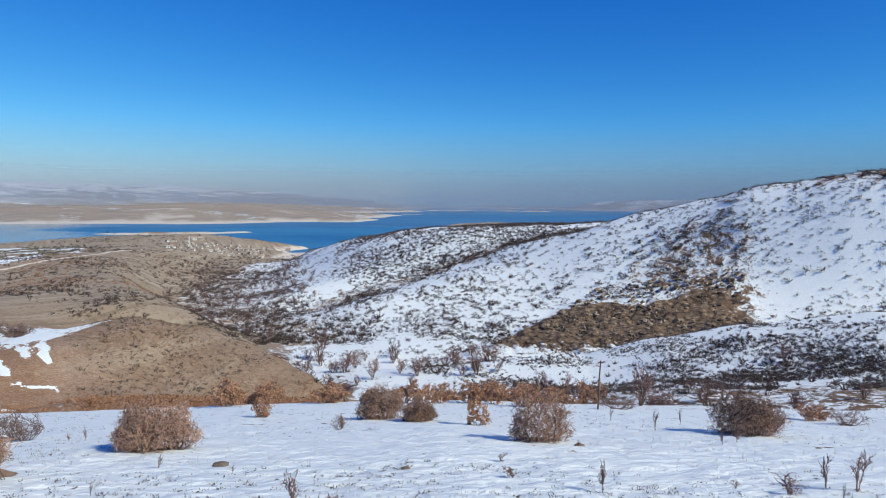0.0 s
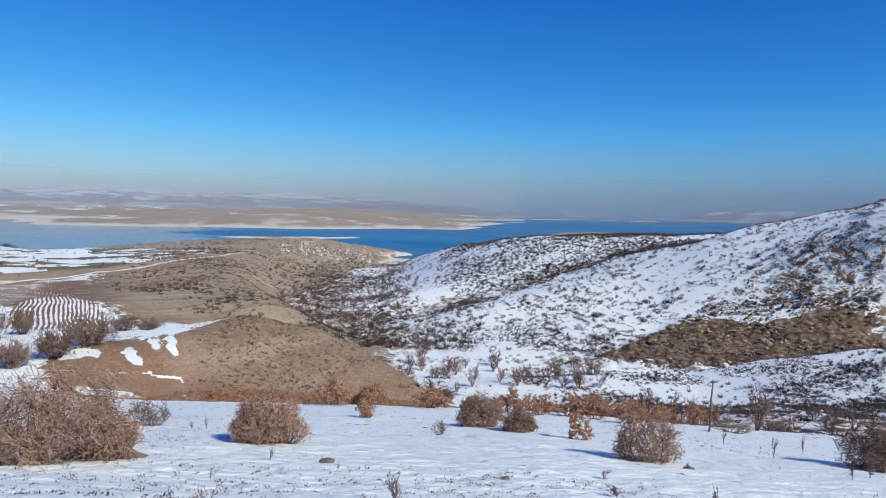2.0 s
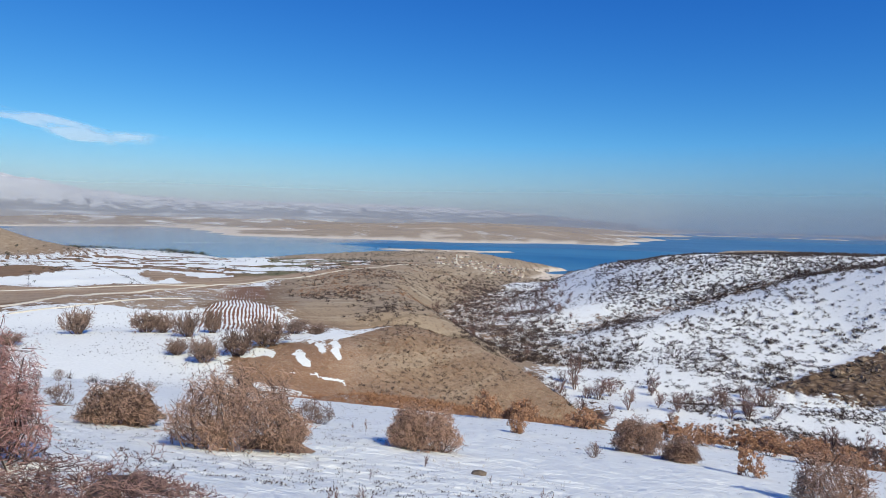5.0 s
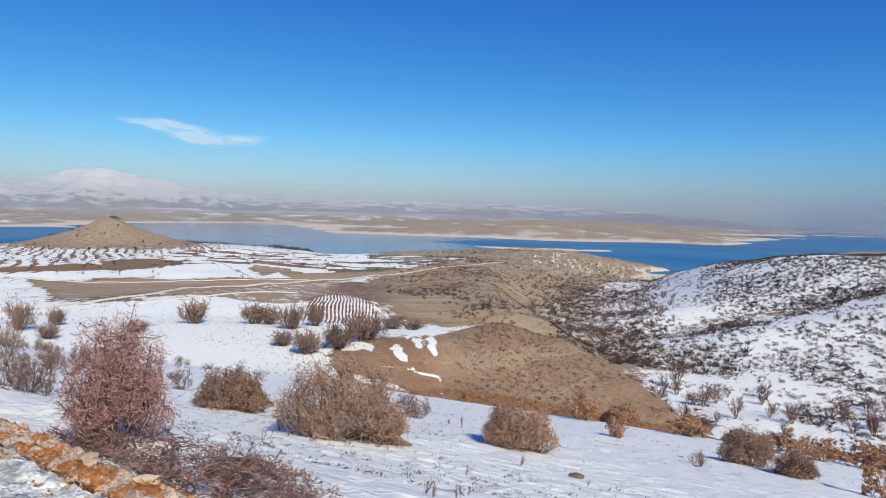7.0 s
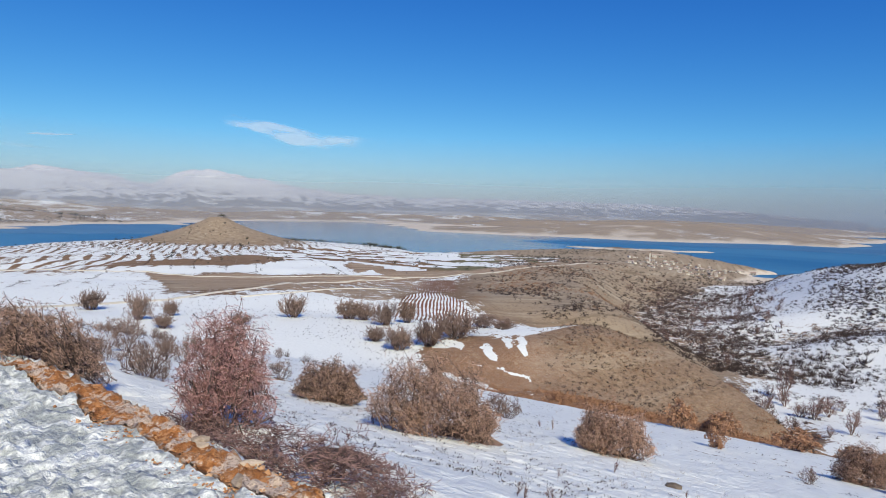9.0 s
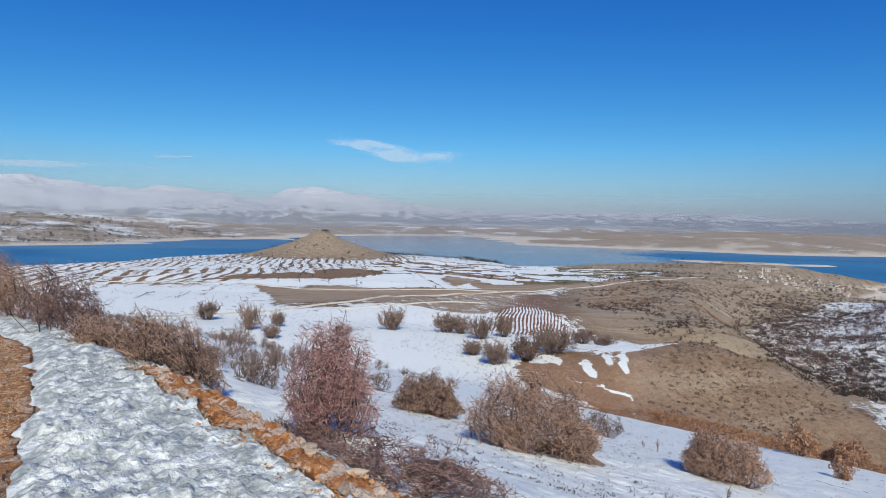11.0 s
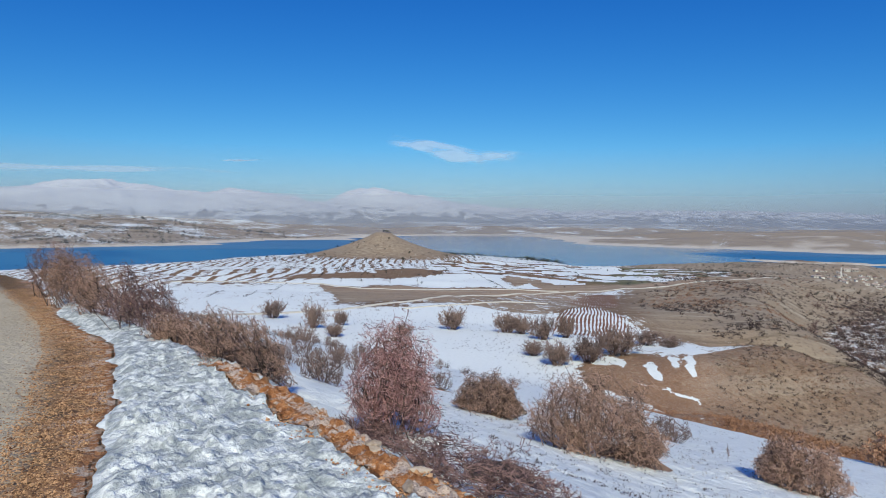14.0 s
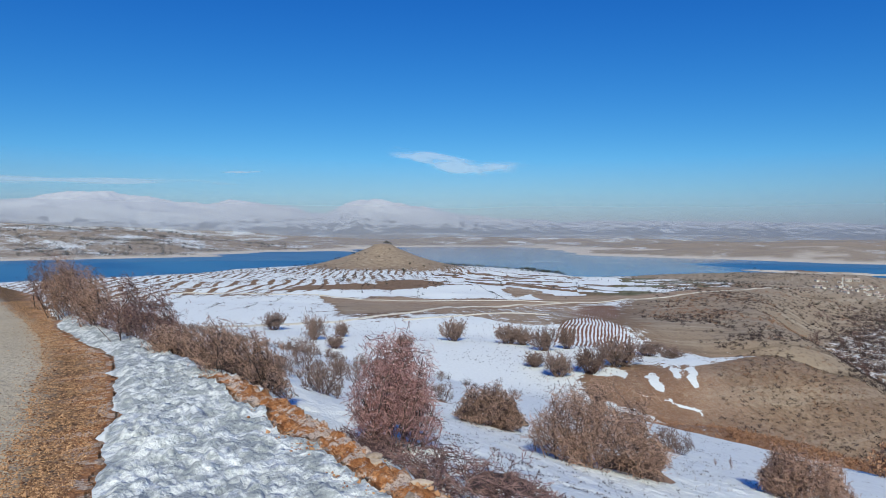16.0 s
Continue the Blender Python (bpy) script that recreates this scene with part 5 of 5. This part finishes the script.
scatter("gully_scrub", "leafless brush in the gully", "scrub", spread_over(800, -14, 38, 60, 165, 104, 0.5, 16), (0.5, 1.5), 26, SHRUB, seed=4, leanest=0.9)
scatter("brown_scrub", "brown brush on the dry hillside above the stream", "scrub", spread_over(4200, -37, -12, 190, 560, 105, 0.5, 18, 1, dry), (0.5, 1.7), 20, SHRUB, slim=0.12, seed=5, tuft=True)
scatter("brown_scrub", "rusty brush on the dry hillside above the stream", "scrub", spread_over(2600, -37, -14, 190, 520, 162, 0.52, 22, 1, dry), (0.5, 1.6), 20, SHRUB_RUST, slim=0.07, seed=37, tuft=True)
scatter("stream_brush", "dense leafless purple-brown brush along the stream", "scrub", spread_over(1500, -24, -5, 190, 680, 106, 0.44, 40, 1, lambda x, y: (nearest(x, y, RELIEF["stream"])[0] < 42) & dry(x, y)), (1.0, 2.8), 22, SHRUB, spread=0.9, seed=6, leanest=0.9)
scatter("knoll_scrub", "small rusty shrubs on the brown knoll", "scrub", spread_over(4200, -31, -9, 74, 128, 107, 0.48, 9), (0.2, 0.8), 18, SHRUB_RUST, seed=7, tuft=True)
scatter("rusty_scrub", "orange-brown oak scrub at the foot of the knoll", "scrub", spread_over(3600, -37, -9, 52, 96, 108, 0.42, 10, 1.2, lambda x, y: y > 46), (0.4, 1.15), 28, SHRUB_RUST, slim=0.06, seed=8, tuft=True)
scatter("knoll_tussocks", "tufts of dry grass on the brown knoll", "grass", spread_over(4200, -32, -9, 74, 128, 127, 0.45, 10), (0.15, 0.45), 10, STRAW, spread=0.8, seed=27)
on_rock = lambda x, y: (np.degrees(np.arctan2(x, y)) > 2.6 + (np.hypot(x, y) - 163) * 0.17) & (np.degrees(np.arctan2(x, y)) < 27.5)
scatter("rock_tussocks", "brown grass tussocks on the rocky bank", "grass", spread_over(4200, 3, 28, 170, 226, 128, 0.40, 10, 1, on_rock), (0.4, 1.2), 16, SHRUB_RUST, seed=28, tuft=True)
scatter("rock_brush", "dark brush among the rocks of the bank", "scrub", spread_over(420, 3, 29, 168, 250, 129, 0.5, 12), (0.8, 1.9), 30, SHRUB, seed=29, tuft=True)
scatter("knoll_scrub", "dark bare shrubs down the side of the knoll", "scrub", spread_over(1500, -31, -8, 78, 140, 130, 0.48, 9), (0.25, 0.9), 20, SHRUB, slim=0.09, seed=30, tuft=True)
# dark flecks put in for the shadows of snow ripples, and for dark bits
scatter("melt_specks", "dark flecks for ripple shadows and bits of grass in the snow", "grass", spread_over(4200, -60, 40, 7, 44, 133, 0.5, 4, 0.8, below), (0.025, 0.055), 9, SHRUB, spread=3.4, slim=0.16, seed=33, leanest=1.5)
scatter("dry_stalks", "thin dry stalks standing in the snow", "grass", spread_over(1500, -70, 40, 4.2, 44, 109, 0.5, 6, 1, below), (0.04, 0.16), 7, STRAW, spread=0.5, slim=0.012, seed=9, leanest=0.6)
scatter("slope_shrubs", "low bare shrubs on the snowy slope below the road", "scrub", spread_over(190, -80, -50, 42, 100, 110, 0.48, 12, 1, below), (0.3, 1.0), 60, SHRUB, spread=0.6, slim=0.014, seed=10, leanest=0.8)
scatter("field_trees", "scattered dark bushes between the fields", "tree", spread_over(330, -95, -28, 300, 900, 111, 0.5, 60, 0.7, dry), (1.0, 2.8), 40, EVERGREEN, crown=True, seed=11)
scatter("cone_bushes", "dark bushes on the conical hill", "tree", spread_over(110, -72, -48, 640, 900, 131, 0.4, 40, 1, dry), (2.0, 4.0), 40, EVERGREEN, crown=True, seed=31)
scatter("cone_bushes", "few trees on the flat top of the conical hill", "tree", spread_over(5, -59.6, -58.2, 794, 806, 132, 0.2, 40, 1, dry), (3.0, 4.6), 50, EVERGREEN, crown=True, seed=32)
shore_line = lambda x, y: (nearest(x, y, RELIEF["shore"])[0] < 40) & (height(x, y) > LAKE + 0.3)
scatter("shore_trees", "row of dark trees along the shore", "tree", spread_over(240, -68, -27, 700, 1150, 112, 0.44, 60, 1, shore_line), (2.2, 5.2), 40, EVERGREEN, crown=True, seed=12)
scatter("slope_trees", "dark round bushes on the dry slope by the village", "tree", spread_over(420, -34, -13, 420, 760, 113, 0.46, 50, 0.8, dry), (1.0, 2.6), 40, EVERGREEN, crown=True, seed=13)
shore_walk = np.array([(-56, 1050), (-53, 985), (-49.4, 902), (-46, 876), (-42, 838), (-38, 872), (-35, 922), (-32.4, 985)])
spots = []
for n in range(76):
    b = -55.5 + 23.0 * n / 75 + 0.25 * math.sin(n * 12.9)
    d = float(np.interp(b, shore_walk[:, 0], shore_walk[:, 1])) * (1 - 0.012 * abs(math.sin(n * 7.7)))
    spots.append((d * math.sin(radians(b)), d * math.cos(radians(b))))
scatter("shore_trees", "line of dark round trees along the water's edge", "tree", np.array(spots), (1.6, 4.4), 46, EVERGREEN, crown=True, seed=38)
scatter("bench_tufts", "thin dark grass stubble in rows on the snowfield", "grass", spread_over(3600, -66, -36, 60, 178, 163, 0.46, 14, 0.8, below), (0.10, 0.42), 10, SHRUB, slim=0.06, seed=39, leanest=1.2)
scatter("hill_scrub", "close rows of dark low bushes on the far snowy ridge", "scrub", spread_over(5200, -10, 15, 285, 450, 165, 0.44, 16, 1, dry), (0.9, 2.0), 20, SHRUB, slim=0.14, seed=41, tuft=True)
scatter("hill_scrub", "dark shrubs on the steep upper hillside", "scrub", spread_over(1700, 17, 44, 176, 262, 167, 0.40, 14, 1), (0.6, 1.9), 30, SHRUB, slim=0.09, seed=43, tuft=True)
scatter("hill_scrub", "bushes in rows below the crest of the hill", "scrub", spread_over(130, 15, 42, 222, 250, 168, 0.5, 20, 1), (1.6, 3.0), 44, SHRUB, slim=0.06, seed=44, tuft=True)
scatter("scrub", "dense dark low scrub on the near snowy spur", "scrub", spread_over(2300, 19, 40, 116, 152, 169, 0.48, 11, 1), (0.4, 1.2), 22, SHRUB, slim=0.12, seed=45, tuft=True)
scatter("gully_brush", "dense purple-brown brush in the gully behind the knoll", "scrub", spread_over(500, -21, -11, 138, 186, 170, 0.44, 16, 1), (0.6, 1.8), 30, SHRUB_PURPLE, slim=0.06, seed=46, tuft=True)
scatter("valley_brush", "dense purple-brown bare brush along the valley side", "scrub", spread_over(1600, -22.5, -12, 215, 500, 171, 0.44, 36, 1, lambda x, y: (nearest(x, y, RELIEF["stream"])[0] < 62) & dry(x, y)), (1.0, 2.8), 26, SHRUB_PURPLE, slim=0.08, seed=47, tuft=True)
scatter("fold_brush", "bare grey-brown brush filling the fold of the hill", "scrub", spread_over(500, -11, 14, 255, 320, 164, 0.44, 18, 1, lambda x, y: nearest(x, y, FOLD_GULLY)[0] < 9), (1.2, 2.8), 30, SHRUB, slim=0.07, seed=40, tuft=True)
for k in range(4):
    b = np.linspace(-30.0 + 0.4 * k, -24.8 + 0.5 * k, 44)
    d = 668 + 17 * k + (b + 30) * 8 + 5 * np.sin(b * 1.7 + k)
    scatter("terrace_hedge", "thin line of dark bushes along a terrace of the spur", "tree", np.stack([d * np.sin(np.radians(b)), d * np.cos(np.radians(b))], 1), (0.9, 2.0), 30, EVERGREEN, crown=True, seed=50 + k)
scatter("hedge_row", "dark hedge row between the strip fields", "tree", np.array([(d * math.sin(radians(b)), d * math.cos(radians(b))) for b, d in zip(np.linspace(-50, -33, 60), 648 + 40 * np.sin(np.arange(60) ** 2 * 0.37))]), (1.2, 2.8), 40, EVERGREEN, crown=True, seed=34)
scatter("far_trees", "far dark specks of trees on the opposite shore", "tree", spread_over(420, -95, -64, 1500, 2300, 114, 0.5, 120, 1, dry), (6, 12), 30, EVERGREEN, crown=True, seed=14)

# Brush and stones heaped along the field terraces.
def terrace_lines(seed):
    spots = []
    for k, c in enumerate(range(-170, 330, 13)):
        u = np.arange(200.0, 800.0, 2.0)
        q = c + 12 * fbm(u / 120 + k * 0.2, u * 0 + k * 0.3, 3, seed)
        x, y = 0.5 * q - 0.866 * u, 0.866 * q + 0.5 * u
        b, d = np.degrees(np.arctan2(x, y)), np.hypot(x, y)
        ok = (b > -88) & (b < -47) & (d > 215) & (d < 760) & ((d > 300) | (b < -63)) & (fbm(x / 50 + k, y / 50, 2, seed + 1) > 0.0) & dry(x, y)
        spots.append(np.stack([x, y], 1)[ok])
    return np.concatenate(spots)


scatter("terrace_brush", "low dark brush along the field terraces", "scrub", terrace_lines(140), (0.5, 1.4), 14, SHRUB, slim=0.12, seed=35, tuft=True)


def far_lines(seed):
    spots = []
    for b0, b1, d0, d1 in ((-96, -74, 1500, 1560), (-90, -70, 1660, 1800), (-96, -78, 1720, 1820), (-86, -72, 1900, 2060), (-96, -80, 1960, 2010), (-92, -84, 1600, 1640), (-83, -74, 1760, 1850)):
        t = np.linspace(0, 1, 130)
        b, d = np.radians(b0 + (b1 - b0) * t), d0 + (d1 - d0) * t + 60 * fbm(t * 5, t * 0 + d0, 3, seed)
        p = np.stack([d * np.sin(b), d * np.cos(b)], 1)
        spots.append(p[(fbm(t * 9, t * 0 + d0, 2, seed + 2) > -0.1) & dry(p[:, 0], p[:, 1])])
    return np.concatenate(spots)


scatter("far_hedges", "dark hedge lines on the land across the lake", "tree", far_lines(150), (4, 9), 26, EVERGREEN, crown=True, seed=36)

# Village on the spur.
def box_mesh(name, w, d, h, material, base=0.0):
    bm = bmesh.new()
    bmesh.ops.create_cube(bm, size=1.0)
    bmesh.ops.scale(bm, vec=(w, d, h), verts=bm.verts)
    bmesh.ops.translate(bm, vec=(0, 0, base + h / 2), verts=bm.verts)
    me = bpy.data.meshes.new(name)
    bm.to_mesh(me)
    bm.free()
    me.materials.append(material)
    return me


def gable_mesh(name, w, d, h, over, base, material):
    x, y = w / 2 + over, d / 2 + over
    v = [(-x, -y, base), (x, -y, base), (x, y, base), (-x, y, base), (-x, 0, base + h), (x, 0, base + h), (-x, -y, base - 0.15), (x, -y, base - 0.15), (x, y, base - 0.15), (-x, y, base - 0.15)]
    f = [(0, 1, 5, 4), (2, 3, 4, 5), (3, 0, 4), (1, 2, 5), (6, 7, 1, 0), (7, 8, 2, 1), (8, 9, 3, 2), (9, 6, 0, 3), (9, 8, 7, 6)]
    me = bpy.data.meshes.new(name)
    me.from_pydata(v, [], f)
    me.materials.append(material)
    return me


def house(w, d, h, roof, label):
    ob = new("house")
    part("wall", box_mesh("wall", w, d, h + 1.2, HOUSE_WALL, -1.2), ob)
    part("roof", gable_mesh("roof", w, d, roof, 0.35, h + 0.15, HOUSE_ROOF) if roof else box_mesh("roof", w + 0.3, d + 0.3, 0.25, HOUSE_ROOF, h), ob)
    frame_mesh, pane = box_mesh("window", 1.1, 0.10, 1.3, HOUSE_ROOF), box_mesh("pane", 0.86, 0.06, 1.06, GLASS_DARK, 0.12)
    for k in (-0.27, 0.27):
        win = part("window", frame_mesh, ob)
        win.location = (k * w, -d / 2 - 0.01, h * 0.35)
        part("pane", pane, win).location = (0, -0.03, 0)
    return tagged(ob, label, "house", "village houses")


kinds = [house(7, 5.5, 3.2, 1.6, "pale plastered village house with a brown gable roof"), house(6, 5, 3.4, 0, "pale flat-roofed village house"), house(5, 4, 2.8, 1.2, "small pale village house with a low gable roof")]
r = np.random.default_rng(5)
for n in range(120):
    b, d = radians(r.uniform(-23.4, -15.2)), r.uniform(585, 700)
    x, y = d * math.sin(b), d * math.cos(b)
    m = pose(x, y, height_at(x, y) + 0.1, 0, 0, float(r.uniform(-40, 40))) @ Matrix.Scale(float(r.uniform(0.32, 0.52)), 4)
    if n < 3:
        kinds[n].matrix_basis = m
    else:
        copy_thing_plain(kinds[n % 3], m)
for b, d in ((-14.6, 705), (-13.6, 712), (-21.2, 716), (-20.7, 716)):
    x, y = d * math.sin(radians(b)), d * math.cos(radians(b))
    copy_thing_plain(kinds[0], pose(x, y, height_at(x, y) + 0.1, 0, 0, 15) @ Matrix.Scale(0.7, 4))
minaret = new("minaret")
x, y = 660 * math.sin(radians(-21.6)), 660 * math.cos(radians(-21.6))
minaret.location = (x, y, height_at(x, y) - 0.3)
part("shaft", box_mesh("shaft", 0.9, 0.9, 10, HOUSE_WALL), minaret)
part("balcony", box_mesh("balcony", 1.4, 1.4, 0.5, HOUSE_WALL, 7.4), minaret)
part("spire", gable_mesh("spire", 0.8, 0.8, 2.2, 0.1, 10.1, HOUSE_ROOF), minaret, "dark pointed cap")
tagged(minaret, "slender pale minaret among the village houses", "minaret")

# Wooden post at the lower edge of the snow slope.
def post(x, y, tall, lean):
    ob = new("wooden_post")
    n = 9
    zs = np.linspace(0, tall, n)
    cx = lean * zs / tall + 0.012 * np.sin(zs * 3)
    ctr = np.stack([cx, 0 * zs, zs], 1)
    rad = np.linspace(0.055, 0.036, n)
    v, f = tube(ctr[:-1], ctr[1:], rad[:-1], rad[1:])
    part("shaft", mesh_from("shaft", v, f, POLE_WOOD, True), ob)
    part("crosspiece", box_mesh("crosspiece", 0.22, 0.05, 0.07, POLE_WOOD, tall - 0.14), ob).location.x = lean
    ob.location = (x, y, height_at(x, y) - 0.1)
    return tagged(ob, "thin dark weathered wooden post standing in snow", "post")


post(7.88, 31.97, 2.6, 0.07)


# Stones and clods along the bank.
def lump(name, label, material, seed, group):
    bm = bmesh.new()
    bmesh.ops.create_icosphere(bm, subdivisions=1, radius=0.5)
    r = np.random.default_rng(seed)
    off = r.uniform(0, 50, 3)
    for v in bm.verts:
        v.co *= 1 + 0.55 * noise.noise(Vector(v.co) * 2.2 + Vector(off)) + 0.2 * noise.noise(Vector(v.co) * 5 + Vector(off))
        v.co.z *= 0.7 if "clod" in name else 0.5
    me = bpy.data.meshes.new(name)
    bm.to_mesh(me)
    bm.free()
    me.materials.append(material)
    return tagged(new(name, me), label, "stone" if "stone" in name else "clod", group)


def strew(protos, spots):
    for n, (x, y, s, turn) in enumerate(spots):
        m = pose(x, y, height_at(x, y) + s * 0.12 + (0.05 if math.hypot(x, y) < 9 and y < 3 else 0), 0, 0, turn) @ Matrix.Diagonal((s * 1.3, s, s, 1))
        if n < len(protos):
            protos[n].matrix_basis = m
        else:
            copy_thing_plain(protos[n % len(protos)], m)


r = np.random.default_rng(6)
berm_spot = lambda wide: (lambda x: (x, float(np.interp(x, EDGE_X, EDGE_Y)) - 0.08 + r.normal(0, wide)))(r.uniform(-8.2, -1.5))
strew([lump("clod", "crumbly orange earth clod on the bank", CLOD, 200 + k, "earth clods") for k in range(3)], [(*berm_spot(0.14), 0.02 + 0.045 * r.uniform() ** 2, r.uniform(0, 360)) for _ in range(240)])
strew([lump("stone", "pale rough stone on the bank", STONE, 210 + k, "bank stones") for k in range(3)], [(*berm_spot(0.10), 0.05 + 0.10 * r.uniform() ** 2, r.uniform(0, 360)) for _ in range(24)])
strew([lump("field_stone", "dark stone half sunk in the snow", DARK_STONE, 220, "field stones")], [(-3.7, 10.6, 0.22, 20), (-0.55, 9.55, 0.16, 70), (2.9, 13.4, 0.18, 10), (-12.6, 12.0, 0.3, 0)])

# Loose pebbles on the gravel shoulder.
def chips(name, label, category, x, y, z, s, material, r):
    """Small eight-faced stones joined into one."""
    count = len(x)
    o = np.array([(1, 0, 0), (-1, 0, 0), (0, 1, 0), (0, -1, 0), (0, 0, 0.7), (0, 0, -0.7)])[None]
    v = np.stack([x, y, z], 1)[:, None] + (o + r.normal(0, 0.22, (count, 6, 3))) * s.reshape(-1, 1, 1)
    f = np.array([(0, 2, 4), (2, 1, 4), (1, 3, 4), (3, 0, 4), (2, 0, 5), (1, 2, 5), (3, 1, 5), (0, 3, 5)])[None] + (np.arange(count) * 6)[:, None, None]
    ob = new(name, mesh_from(name, v.reshape(-1, 3), f.reshape(-1, 3), material))
    return tagged(ob, label, category, kind="stuff")


def crumbs_on_bank(count, seed):
    r = np.random.default_rng(seed)
    x = -r.uniform(1.2, 8.3, count)
    y = np.interp(x, EDGE_X, EDGE_Y) - 0.17 + r.normal(0, 0.12, count)
    chips("earth_crumbs", "orange crumbs of earth on the bank", "earth", x, y, near_height(x, y) + EYE + 0.03 + r.uniform(0, 0.04, count), r.uniform(0.004, 0.013, count) * (1 + 1.3 * (r.uniform(0, 1, count) > 0.93)), CRUMB, r)


def boulders(count, seed):
    r = np.random.default_rng(seed)
    p = spread_over(count, 3, 28, 170, 226, seed, 0.5, 9, 1, on_rock)
    s = 0.2 + 0.8 * r.uniform(0, 1, count) ** 3
    chips("rock_outcrops", "grey-brown rocks jutting from the bank", "rocks", p[:, 0], p[:, 1], height(p[:, 0], p[:, 1]) + EYE + 0.25 + 1.0 * r.uniform(0, 1, count), s, BOULDER, r)


def pebbles(count, seed):
    r = np.random.default_rng(seed)
    x = -np.exp(r.uniform(math.log(2.2), math.log(26), count))
    lo, hi = np.interp(x, ROAD_X, ROAD_Y) + 0.04, np.interp(x, SNOW_X, SNOW_Y) - 0.08
    y = lo + (hi - lo) * r.uniform(0, 1, count) - np.abs(r.normal(0, 0.16, count)) * (r.uniform(0, 1, count) < 0.3)
    z = near_height(x, y) + EYE
    s = r.uniform(0.005, 0.013, count) * (1 - 0.25 * (x > -4)) * (1 + (r.uniform(0, 1, count) > 0.97))
    chips("pebbles", "loose brown and tan pebbles on the road shoulder", "gravel", x, y, z, s, PEBBLE, r)


PEBBLE = island_material("shoulder_pebble", (0.095, 0.036, 0.013), (0.60, 0.34, 0.17))
CRUMB = island_material("orange_crumb", (0.30, 0.11, 0.035), (0.62, 0.36, 0.19))
BOULDER = island_material("bank_rock", (0.04, 0.027, 0.02), (0.33, 0.24, 0.17))
pebbles(34000, 8)
crumbs_on_bank(9000, 81)
boulders(2400, 82)
